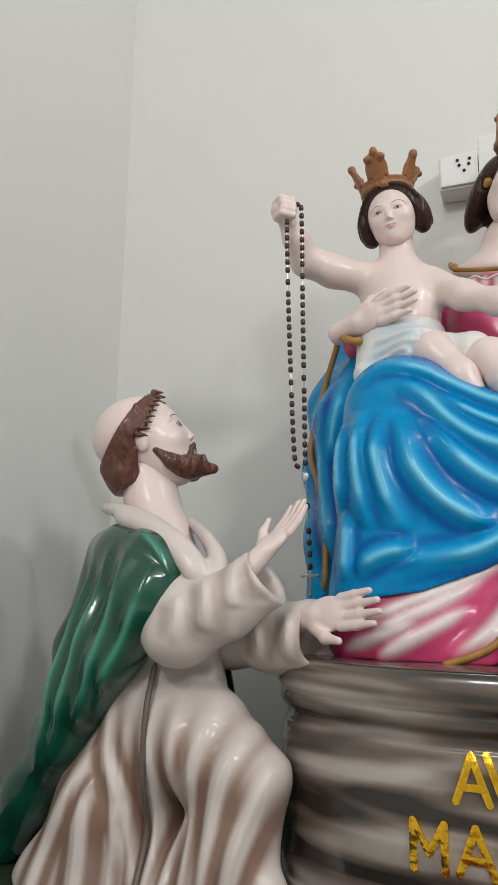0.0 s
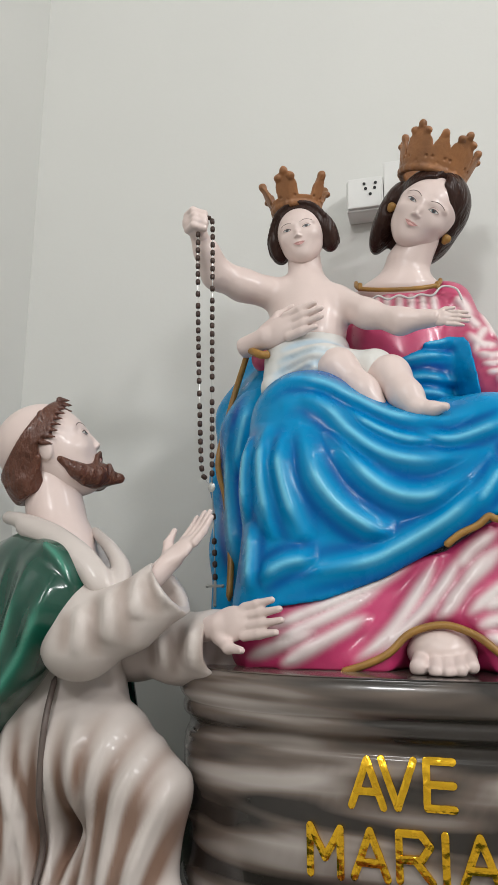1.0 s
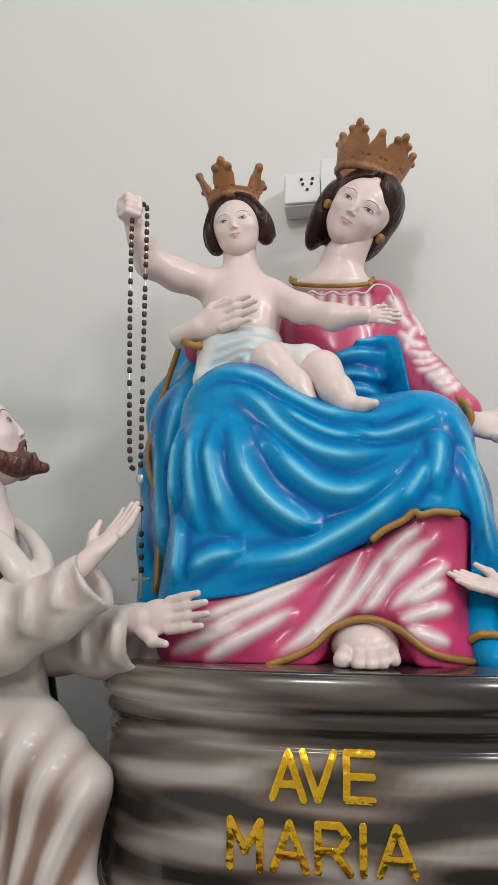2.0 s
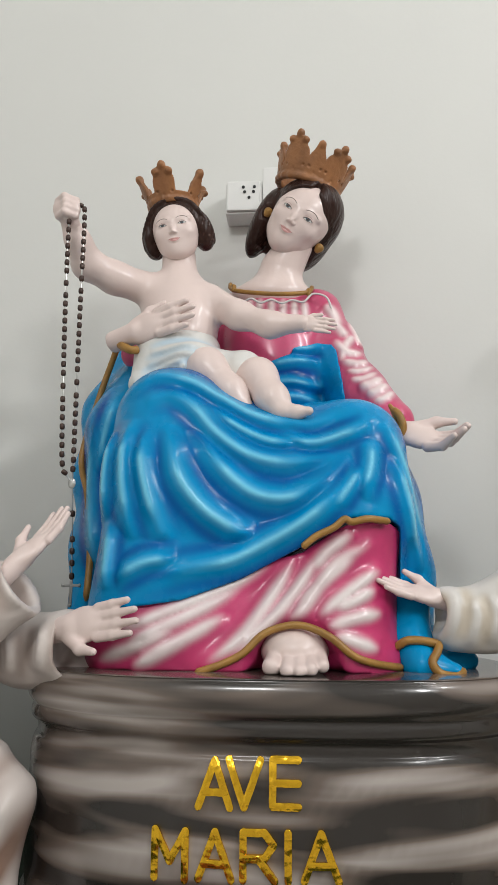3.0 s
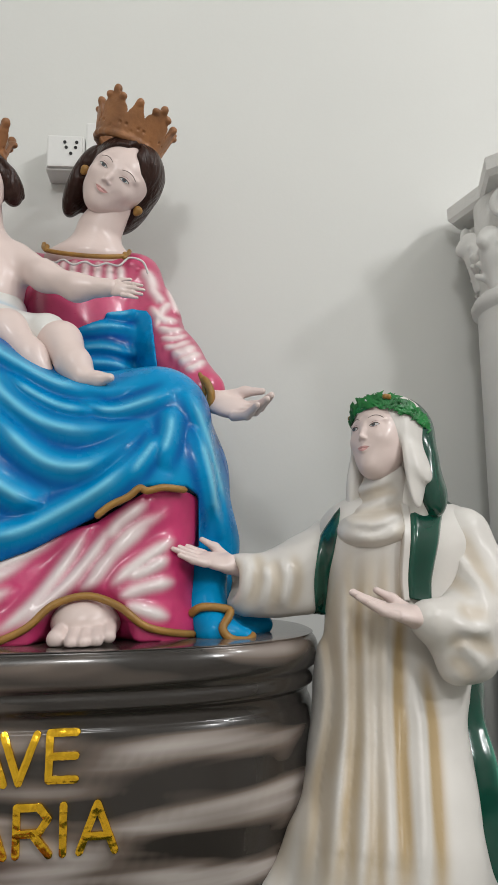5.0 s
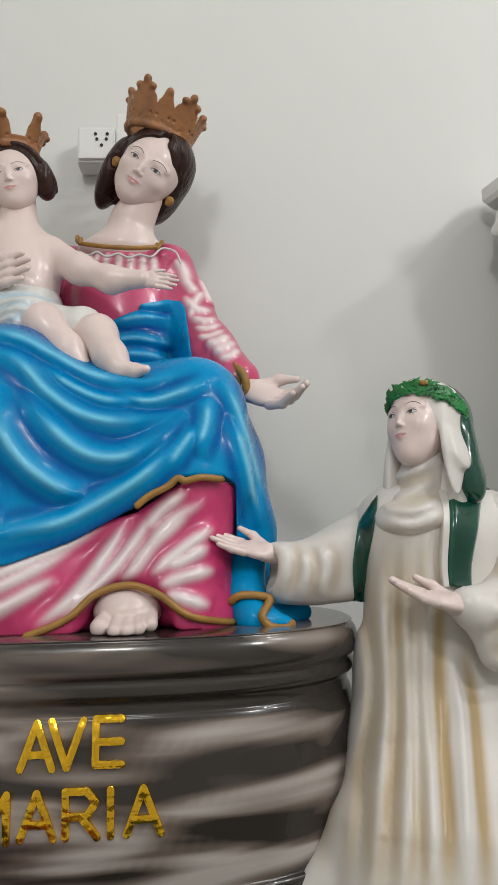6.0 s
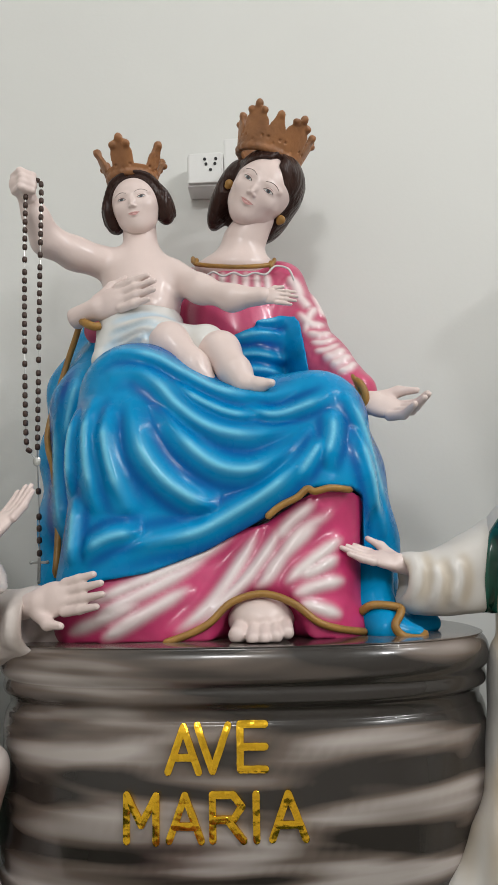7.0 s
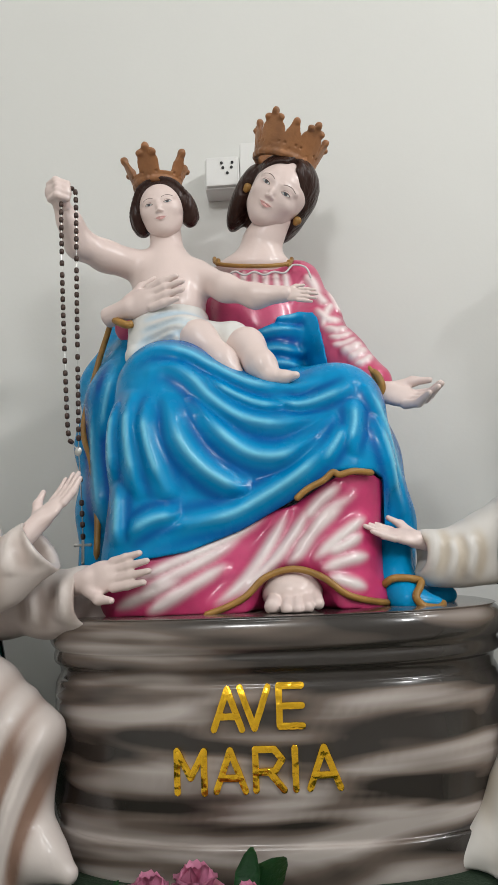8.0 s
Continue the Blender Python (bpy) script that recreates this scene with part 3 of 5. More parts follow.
def seated_statue():
    cast = Cast()
    # head, neck, hair
    M = face(cast, (0.408, 1.325, 2.133), 0.154, (18, 38, 4), 1.20, ears=False)
    H = Matrix.Translation((0.409, 1.325, 2.137)) @ Euler((radians(18), radians(38), radians(4))).to_matrix().to_4x4() @ Matrix.Diagonal((0.172, 0.166, 0.166, 1))
    n = Clay((0.22, 1.2, 1.9), (0.5, 1.46, 2.14), 0.004)
    n.limb([(0.396, 1.335, 2.086), (0.366, 1.350, 2.040), (0.354, 1.360, 1.996)], [0.036, 0.035, 0.048], 0.03)
    n.blob((0.346, 1.360, 1.984), (0.085, 0.055, 0.035), k=0.03)
    cast.clay(n, SKIN)
    h = Clay((-0.62, -0.6, -0.85), (0.62, 0.7, 0.66), 0.0155)
    h.blob((0.0, 0.10, 0.13), (0.41, 0.44, 0.41), k=0.02)
    h.blob((-0.39, 0.18, -0.27), (0.15, 0.27, 0.46), turn=(0, -10, 0), k=0.1)
    h.blob((0.29, 0.16, -0.16), (0.12, 0.24, 0.36), turn=(0, 4, 0), k=0.1)
    h.blob((0, 0.3, -0.2), (0.36, 0.2, 0.42), k=0.1)
    h.blob((-0.02, -0.43, -0.17), (0.325, 0.47, 0.52), k=0.03, cut=True)
    h.blob((0, -0.30, 0.32), (0.05, 0.2, 0.14), turn=(-30, 0, 0), k=0.05, cut=True)
    for s in (-1, 1):
        for q in range(5):
            h.strand([(s * 0.05, -0.18 + q * 0.09, 0.43 - q * 0.02), (s * (0.22 + q * 0.02), -0.17 + q * 0.09, 0.34), (s * (0.345 + q * 0.008) - 0.03, -0.05 + q * 0.08, 0.08), (s * 0.35 - 0.04, 0.02 + q * 0.07, -0.25)], [0.012, 0.024, 0.028, 0.02], 0.03)
    h.blob((-0.37, -0.17, -0.16), (0.10, 0.13, 0.13), k=0.03, cut=True)
    cast.clay(h, HAIR, at=H)
    for s in (-1, 1):
        e = Clay((s * 0.34 - 0.12, -0.2, -0.28), (s * 0.34 + 0.12, 0.08, -0.02), 0.012)
        e.blob((s * 0.345, -0.07, -0.15), (0.05, 0.05, 0.055), k=0.02)
        e.blob((s * 0.345, -0.08, -0.20), (0.03, 0.03, 0.03), k=0.02)
        cast.clay(e, GOLD, at=M)
    # bodice and sleeves
    t = Clay((0.02, 1.08, 1.58), (0.66, 1.5, 2.02), 0.0034)
    t.blob((0.345, 1.380, 1.876), (0.112, 0.10, 0.125), k=0.03)
    t.blob((0.358, 1.365, 1.782), (0.10, 0.09, 0.12), k=0.04)
    t.rod((0.231, 1.400, 1.969), (0.432, 1.380, 1.952), 0.042, 0.044, 0.04)
    t.limb([(0.437, 1.370, 1.945), (0.471, 1.350, 1.854), (0.511, 1.300, 1.768), (0.560, 1.240, 1.696)], [0.052, 0.048, 0.046, 0.042], 0.03)
    t.limb([(0.224, 1.400, 1.957), (0.119, 1.360, 1.849), (0.100, 1.260, 1.837)], [0.045, 0.04, 0.028], 0.03)
    for a, b in (((0.292, 1.300, 1.973), (0.286, 1.300, 1.914)), ((0.307, 1.300, 1.972), (0.304, 1.300, 1.902)), ((0.327, 1.300, 1.971), (0.326, 1.300, 1.889)), ((0.350, 1.300, 1.970), (0.350, 1.300, 1.883)), ((0.372, 1.300, 1.969), (0.372, 1.300, 1.882)), ((0.392, 1.300, 1.968), (0.396, 1.300, 1.886)), ((0.410, 1.300, 1.967), (0.418, 1.300, 1.885))):
        t.fold([a, b], 0.007, 0.001, 0.008)
    for q, (a, b, c) in enumerate((((0.448, 1.300, 1.953), (0.469, 1.300, 1.929), (0.474, 1.300, 1.883)), ((0.511, 1.300, 1.892), (0.490, 1.300, 1.859), (0.478, 1.300, 1.814)), ((0.476, 1.300, 1.826), (0.508, 1.300, 1.813), (0.532, 1.300, 1.823)), ((0.490, 1.300, 1.780), (0.517, 1.300, 1.779), (0.548, 1.300, 1.798)), ((0.516, 1.300, 1.746), (0.537, 1.300, 1.750), (0.565, 1.300, 1.771)), ((0.497, 1.300, 1.939), (0.511, 1.300, 1.892), (0.521, 1.300, 1.858)), ((0.465, 1.300, 1.877), (0.493, 1.300, 1.842), (0.525, 1.300, 1.844)), ((0.484, 1.300, 1.800), (0.513, 1.300, 1.796), (0.542, 1.300, 1.811)), ((0.504, 1.300, 1.762), (0.529, 1.300, 1.765), (0.556, 1.300, 1.784)), ((0.527, 1.300, 1.728), (0.551, 1.300, 1.735), (0.571, 1.300, 1.755)), ((0.458, 1.300, 1.929), (0.481, 1.300, 1.894), (0.494, 1.300, 1.876)))):
        t.fold([a, b, c], (0.011, 0.0075, 0.009, 0.006)[q % 4])
    t.high = 1.2
    x, y, z = t.grid()
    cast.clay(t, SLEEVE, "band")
    cast.tube([(0.265, 1.340, 2.010), (0.277, 1.312, 1.983), (0.350, 1.283, 1.961), (0.416, 1.298, 1.968), (0.428, 1.330, 1.994)], 0.0045, GOLD)
    for p in ((0.275, 1.318, 1.996), (0.421, 1.305, 1.978)):
        cast.tube([p, (p[0], p[1] - 0.008, p[2] - 0.016)], 0.005, GOLD)
    cast.tube([(0.277, 1.290, 1.957), (0.295, 1.285, 1.947), (0.312, 1.280, 1.951), (0.330, 1.280, 1.942), (0.350, 1.280, 1.948), (0.370, 1.280, 1.940), (0.389, 1.285, 1.948), (0.411, 1.290, 1.946), (0.429, 1.300, 1.966), (0.454, 1.300, 1.959), (0.464, 1.300, 1.935)], 0.0022, EYE, 6)
    # blue sash over the waist
    b = t.twin(0.006)
    edge = np.interp(x, [0.24, 0.315, 0.38, 0.435, 0.462, 0.48], [1.765, 1.80, 1.838, 1.864, 1.860, 1.835])
    b.keep((z - edge) * 0.8).keep((x - 0.470 + 0.12 * (z - 1.86)) * 0.9).keep(0.24 - x)
    for a, e, f in (((0.323, 1.300, 1.776), (0.388, 1.300, 1.784), (0.447, 1.300, 1.776)), ((0.335, 1.300, 1.809), (0.390, 1.300, 1.824), (0.444, 1.300, 1.827)), ((0.379, 1.300, 1.847), (0.412, 1.300, 1.851), (0.445, 1.300, 1.861)), ((0.344, 1.300, 1.753), (0.398, 1.300, 1.756), (0.452, 1.300, 1.748))):
        b.fold([a, e, f], 0.010, 0.002, 0.014)
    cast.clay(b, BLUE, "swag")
    # lap, legs, skirt
    g = Clay((-0.03, 0.9, 1.27), (0.74, 1.5, 1.80), 0.0034)
    g.limb([(0.211, 1.400, 1.750), (0.202, 1.140, 1.667), (0.203, 1.110, 1.573), (0.191, 1.090, 1.342)], [0.08, 0.08, 0.085, 0.10], 0.05)
    g.limb([(0.406, 1.400, 1.713), (0.487, 1.160, 1.628), (0.476, 1.130, 1.521), (0.445, 1.100, 1.311)], [0.065, 0.068, 0.075, 0.10], 0.05)
    g.blob((0.326, 1.220, 1.607), (0.18, 0.12, 0.10), k=0.06)
    g.blob((0.326, 1.170, 1.455), (0.17, 0.13, 0.24), k=0.06)
    g.blob((0.314, 1.160, 1.301), (0.21, 0.16, 0.12), k=0.06)
    g.rod((0.160, 1.090, 1.305), (0.509, 1.110, 1.292), 0.05, 0.045, 0.05)
    g.limb([(0.519, 1.260, 1.650), (0.541, 1.220, 1.550), (0.556, 1.200, 1.432), (0.547, 1.180, 1.295)], [0.05, 0.045, 0.045, 0.06], 0.05)
    x, y, z = g.grid()
    g.keep(1.296 - z)
    low = np.interp(x, [0.0, 0.10, 0.155, 0.241, 0.322, 0.408, 0.453, 0.479, 0.535, 0.548, 0.555, 0.8], [1.30, 1.36, 1.378, 1.391, 1.421, 1.467, 1.495, 1.508, 1.509, 1.50, 1.28, 1.28])
    pink = g.twin(0.0)
    pink.high = 0.85
    pink.blob((0.399, 0.970, 1.309), (0.062, 0.10, 0.055), k=0.02, cut=True)
    for line in ([(0.403, 1.029, 1.459), (0.370, 1.022, 1.405), (0.324, 1.010, 1.342), (0.268, 1.001, 1.301)], [(0.441, 1.030, 1.473), (0.406, 1.024, 1.416), (0.352, 1.012, 1.353), (0.296, 1.002, 1.308)],
                 [(0.519, 1.030, 1.478), (0.456, 1.027, 1.443), (0.413, 1.020, 1.387), (0.384, 1.014, 1.360)], [(0.525, 1.027, 1.441), (0.474, 1.022, 1.406), (0.424, 1.016, 1.367)],
                 [(0.525, 1.018, 1.377), (0.480, 1.017, 1.370), (0.436, 1.013, 1.355)], [(0.517, 1.008, 1.326), (0.479, 1.010, 1.339), (0.447, 1.012, 1.349)],
                 [(0.345, 1.024, 1.426), (0.271, 1.018, 1.381), (0.198, 1.010, 1.345), (0.136, 1.001, 1.304)], [(0.311, 1.018, 1.378), (0.247, 1.009, 1.340), (0.176, 1.002, 1.307)],
                 [(0.487, 1.030, 1.492), (0.444, 1.029, 1.460), (0.418, 1.025, 1.428)], [(0.494, 1.030, 1.467), (0.438, 1.024, 1.419), (0.392, 1.017, 1.372)],
                 [(0.419, 1.027, 1.444), (0.385, 1.020, 1.388), (0.340, 1.011, 1.346), (0.312, 1.006, 1.323)], [(0.378, 1.028, 1.449), (0.303, 1.022, 1.410), (0.214, 1.016, 1.372), (0.126, 1.008, 1.335)], [(0.279, 1.013, 1.359), (0.223, 1.006, 1.325), (0.173, 1.000, 1.299)], [(0.515, 1.024, 1.413), (0.482, 1.021, 1.394), (0.445, 1.018, 1.379)], [(0.247, 1.013, 1.360), (0.183, 1.007, 1.331), (0.120, 1.001, 1.307)]):
        pink.fold(line, 0.010)
    pink.keep(z - np.interp(x - 0.022, [0.0, 0.386, 0.431, 0.457, 0.513, 0.535, 0.555, 0.8], [1.36, 1.455, 1.485, 1.498, 1.499, 1.49, 1.28, 1.28]) - 0.004).keep(z - low - 0.003 - 0.5 * np.clip(x - 0.53, 0, 1) * 20)
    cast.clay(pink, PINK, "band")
    blue = g.twin(0.006)
    blue.high = 1.75
    for line, r in (([(0.132, 1.130, 1.705), (0.178, 1.130, 1.731), (0.237, 1.130, 1.722), (0.284, 1.130, 1.699), (0.347, 1.130, 1.667), (0.408, 1.130, 1.659), (0.470, 1.130, 1.670)], 0.0110),
                    ([(0.165, 1.080, 1.683), (0.210, 1.080, 1.696), (0.248, 1.080, 1.675), (0.282, 1.080, 1.637), (0.327, 1.080, 1.604), (0.382, 1.080, 1.591), (0.432, 1.080, 1.599), (0.476, 1.080, 1.621)], 0.0125),
                    ([(0.234, 1.050, 1.662), (0.262, 1.050, 1.625), (0.292, 1.050, 1.582), (0.328, 1.050, 1.550), (0.363, 1.050, 1.537), (0.402, 1.050, 1.541), (0.447, 1.050, 1.572), (0.483, 1.050, 1.614)], 0.0135),
                    ([(0.210, 1.030, 1.651), (0.221, 1.030, 1.608), (0.236, 1.030, 1.562), (0.265, 1.030, 1.524), (0.300, 1.030, 1.498), (0.335, 1.030, 1.483), (0.362, 1.030, 1.481)], 0.0135),
                    ([(0.179, 1.030, 1.644), (0.179, 1.030, 1.587), (0.196, 1.030, 1.524), (0.223, 1.030, 1.466)], 0.0125),
                    ([(0.155, 1.040, 1.661), (0.147, 1.040, 1.603), (0.155, 1.040, 1.532), (0.175, 1.040, 1.470)], 0.0125),
                    ([(0.128, 1.050, 1.649), (0.116, 1.050, 1.605), (0.116, 1.050, 1.548), (0.126, 1.050, 1.499)], 0.0115),
                    ([(0.171, 1.030, 1.409), (0.238, 1.030, 1.432), (0.305, 1.030, 1.446), (0.359, 1.030, 1.472), (0.420, 1.030, 1.510), (0.468, 1.030, 1.556), (0.503, 1.030, 1.603)], 0.0125),
                    ([(0.511, 1.050, 1.632), (0.510, 1.050, 1.589), (0.492, 1.050, 1.533)], 0.0100),
                    ([(0.544, 1.120, 1.625), (0.570, 1.120, 1.527), (0.587, 1.120, 1.432)], 0.0115),
                    ([(0.532, 1.150, 1.663), (0.554, 1.150, 1.623), (0.586, 1.150, 1.523), (0.603, 1.150, 1.426)], 0.0100),
                    ([(0.357, 1.100, 1.652), (0.417, 1.100, 1.625), (0.477, 1.100, 1.640), (0.514, 1.100, 1.659)], 0.0090),
                    ([(0.251, 1.100, 1.699), (0.305, 1.100, 1.653), (0.365, 1.100, 1.626), (0.425, 1.100, 1.629)], 0.0095),
                    ([(0.143, 1.030, 1.416), (0.190, 1.030, 1.442), (0.244, 1.030, 1.449)], 0.0105),
                    ([(0.131, 1.040, 1.511), (0.131, 1.040, 1.450), (0.131, 1.040, 1.402)], 0.0105),
                    ([(0.447, 1.040, 1.511), (0.475, 1.040, 1.552), (0.499, 1.040, 1.591)], 0.0090)):
        blue.fold(line, r)
    blue.keep(low - z)
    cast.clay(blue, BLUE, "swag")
    cast.tube([(p[0], (g.front(p[0], p[2]) or p[1]) - 0.012, p[2]) for p in ((0.408, 1.000, 1.465), (0.428, 1.000, 1.481), (0.453, 1.000, 1.493), (0.468, 1.000, 1.505), (0.479, 1.000, 1.501), (0.502, 1.000, 1.506), (0.534, 1.000, 1.504))], 0.0052, GOLD)
    cast.tube([(p[0], (g.front(p[0], p[2]) or p[1]) - 0.001, p[2]) for p in ((0.265, 0.970, 1.297), (0.299, 0.970, 1.308), (0.329, 0.970, 1.323), (0.358, 0.970, 1.349), (0.401, 0.970, 1.360), (0.442, 0.980, 1.347), (0.476, 0.980, 1.321), (0.508, 1.000, 1.310), (0.546, 1.000, 1.303))], 0.0052, GOLD)
    # mantle on the arm side
    k = Clay((-0.05, 1.02, 1.27), (0.3, 1.5, 1.9), 0.0045)
    k.limb([(0.073, 1.360, 1.863), (0.039, 1.340, 1.741), (0.038, 1.310, 1.612), (0.051, 1.270, 1.480), (0.066, 1.240, 1.339)], [0.035, 0.05, 0.052, 0.05, 0.06], 0.04)
    k.limb([(0.116, 1.300, 1.784), (0.093, 1.260, 1.687), (0.095, 1.220, 1.495)], [0.06, 0.07, 0.06], 0.04)
    for line in ([(0.057, 1.200, 1.716), (0.043, 1.200, 1.614), (0.060, 1.200, 1.494), (0.076, 1.200, 1.407)], [(0.092, 1.200, 1.756), (0.073, 1.200, 1.674), (0.059, 1.200, 1.593)]):
        k.fold(line, 0.012, 0.003, 0.02)
    x, y, z = k.grid()
    k.keep(1.297 - z)
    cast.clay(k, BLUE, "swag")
    cast.tube([(0.082, 1.220, 1.865), (0.057, 1.260, 1.830), (0.034, 1.270, 1.768), (0.014, 1.250, 1.661), (0.016, 1.240, 1.617), (0.038, 1.210, 1.565), (0.054, 1.190, 1.474), (0.058, 1.170, 1.388)], 0.006, GOLD)
    cast.tube([(0.065, 1.220, 1.861), (0.091, 1.180, 1.828), (0.114, 1.165, 1.812), (0.126, 1.170, 1.814)], 0.0075, GOLD)
    # cloth end on the pedestal
    k = Clay((0.46, 0.95, 1.27), (0.74, 1.3, 1.5), 0.004)
    k.limb([(0.567, 1.120, 1.402), (0.560, 1.090, 1.334), (0.574, 1.060, 1.304), (0.612, 1.050, 1.296)], [0.03, 0.028, 0.024, 0.016], 0.02)
    k.limb([(0.602, 1.100, 1.308), (0.648, 1.120, 1.309)], [0.02, 0.014], 0.02)
    x, y, z = k.grid()
    k.keep(1.297 - z)
    cast.clay(k, BLUE)
    cast.tube([(0.537, 1.060, 1.329), (0.555, 1.050, 1.340), (0.591, 1.050, 1.336), (0.591, 1.040, 1.327), (0.582, 1.030, 1.312), (0.593, 1.030, 1.298), (0.616, 1.030, 1.295), (0.625, 1.050, 1.301)], 0.006, GOLD)
    # open palms and foot
    hand(cast, (0.575, 1.220, 1.676), (0.665, 1.160, 1.630), (-0.1, -0.6, 0.75), 0.148, 0.02, 1.15, thumb=-1)
    cast.tube([(0.557, 1.220, 1.714), (0.567, 1.195, 1.702), (0.575, 1.190, 1.680), (0.572, 1.200, 1.663), (0.562, 1.230, 1.660)], 0.007, GOLD)
    cast.tube([(0.551, 1.230, 1.730), (0.559, 1.205, 1.713), (0.565, 1.200, 1.690), (0.560, 1.210, 1.670)], 0.0045, GOLD)
    hand(cast, (0.106, 1.180, 1.844), (0.218, 1.135, 1.870), (0.3, 0.95, -0.1), 0.138, 0.03, 0.12, thumb=1)
    f = Clay((0.3, 0.93, 1.28), (0.5, 1.14, 1.40), 0.0026)
    f.blob((0.397, 1.040, 1.325), (0.047, 0.05, 0.034), k=0.02)
    for q, (p, r) in enumerate((((0.368, 0.985, 1.309), 0.0125), ((0.389, 0.972, 1.305), 0.0095), ((0.404, 0.970, 1.305), 0.009), ((0.419, 0.975, 1.307), 0.009), ((0.434, 0.985, 1.311), 0.009))):
        f.rod((p[0] * 0.9 + 0.04, p[1] + 0.04, p[2] + 0.014), (p[0], p[1] - 0.006, p[2] - 0.001), 0.0095, r, 0.0025)
    x, y, z = f.grid()
    f.keep(1.299 - z)
    cast.clay(f, SKIN)
    ob = cast.done("statue")
    return tagged(ob, "glossy painted statue seated in a blue mantle and pink dress", "statue")


seated_statue()
crown("crown", (0.418, 1.335, 2.204), (10, 20, 0), 0.060, 0.024, 0.028, [(-115, 0.082, 23), (-79, 0.070, 14), (-44, 0.080, 23), (-8, 0.066, 13), (30, 0.075, 23), (66, 0.062, 14), (102, 0.078, 23), (138, 0.062, 14), (172, 0.070, 20), (-152, 0.064, 11)],
      "aged gold painted crown with leaf peaks on the seated statue", 0.0017)

# ---- child statue ----


def child_statue():
    cast = Cast()
    M = face(cast, (0.177, 1.225, 2.063), 0.116, (10, -8, -3), 1.2)
    h = Clay((-0.62, -0.6, -0.7), (0.62, 0.66, 0.66), 0.016)
    h.blob((0, 0.08, 0.12), (0.40, 0.44, 0.42), k=0.02)
    for s in (-1, 1):
        h.blob((s * 0.37, 0.06, -0.04), (0.11, 0.24, 0.27), turn=(0, -3 * s, 0), k=0.08)
        h.blob((s * 0.34, 0.07, -0.23), (0.10, 0.2, 0.12), k=0.06)
    h.blob((0, -0.42, -0.12), (0.345, 0.47, 0.52), k=0.03, cut=True)
    for s in (-1, 1):
        for q in range(4):
            h.strand([(s * 0.03, -0.22 + q * 0.1, 0.49), (s * 0.25, -0.2 + q * 0.1, 0.37), (s * 0.42, -0.08 + q * 0.09, 0.05), (s * 0.44, 0.0 + q * 0.07, -0.20)], [0.02, 0.032, 0.036, 0.03], 0.03)
    cast.clay(h, HAIR, at=M)
    c = Clay((-0.06, 1.0, 1.62), (0.52, 1.36, 2.1), 0.0036)
    c.rod((0.178, 1.240, 2.038), (0.182, 1.240, 1.969), 0.030, 0.034, 0.03)
    c.blob((0.186, 1.235, 1.912), (0.072, 0.055, 0.066), k=0.03)
    c.blob((0.188, 1.220, 1.849), (0.066, 0.06, 0.06), k=0.04)
    c.limb([(0.132, 1.230, 1.950), (0.068, 1.200, 1.964), (0.028, 1.170, 1.977), (0.018, 1.140, 2.006), (0.006, 1.120, 2.034)], [0.032, 0.027, 0.026, 0.020, 0.015], 0.02)
    c.limb([(0.245, 1.230, 1.925), (0.298, 1.190, 1.881), (0.355, 1.165, 1.852), (0.409, 1.150, 1.847)], [0.029, 0.023, 0.020, 0.015], 0.02)
    cast.clay(c, SKIN)
    c = Clay((0.16, 1.02, 1.6), (0.5, 1.36, 1.86), 0.0036)
    c.limb([(0.196, 1.220, 1.784), (0.250, 1.140, 1.767), (0.293, 1.120, 1.719), (0.321, 1.110, 1.677)], [0.042, 0.032, 0.025, 0.018], 0.02)
    cast.clay(c, SKIN)
    c = Clay((0.16, 1.02, 1.6), (0.5, 1.36, 1.86), 0.0034)
    c.limb([(0.257, 1.220, 1.760), (0.336, 1.140, 1.750), (0.362, 1.110, 1.704), (0.375, 1.100, 1.684)], [0.040, 0.030, 0.024, 0.018], 0.02)
    c.limb([(0.375, 1.100, 1.681), (0.400, 1.090, 1.677), (0.420, 1.080, 1.677)], [0.014, 0.011, 0.007], 0.01)
    cast.clay(c, SKIN)
    w = Clay((0.06, 1.05, 1.62), (0.36, 1.36, 1.88), 0.0034)
    w.blob((0.188, 1.225, 1.832), (0.075, 0.07, 0.04), k=0.02)
    w.limb([(0.158, 1.200, 1.785), (0.140, 1.170, 1.750)], [0.05, 0.028], 0.03)
    w.rod((0.179, 1.200, 1.779), (0.226, 1.160, 1.777), 0.05, 0.045, 0.03)
    w.rod((0.250, 1.200, 1.770), (0.309, 1.160, 1.767), 0.045, 0.037, 0.03)
    for line in ([(0.149, 1.100, 1.797), (0.207, 1.100, 1.807), (0.275, 1.100, 1.798)], [(0.146, 1.100, 1.773), (0.198, 1.100, 1.788), (0.254, 1.100, 1.785)], [(0.143, 1.100, 1.748), (0.179, 1.100, 1.769), (0.226, 1.100, 1.777)], [(0.141, 1.100, 1.732), (0.170, 1.100, 1.752), (0.202, 1.100, 1.760)], [(0.202, 1.100, 1.770), (0.196, 1.100, 1.756), (0.200, 1.100, 1.736)], [(0.218, 1.100, 1.774), (0.211, 1.100, 1.755), (0.216, 1.100, 1.740)]):
        w.fold(line, 0.008, 0.001, 0.010)
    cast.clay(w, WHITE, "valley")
    fist = Clay((-0.06, 1.04, 1.98), (0.06, 1.18, 2.12), 0.0022)
    fist.rod((0.012, 1.120, 2.027), (0.003, 1.110, 2.048), 0.015, 0.017, 0.01)
    fist.blob((0.002, 1.108, 2.051), (0.020, 0.017, 0.020), k=0.01)
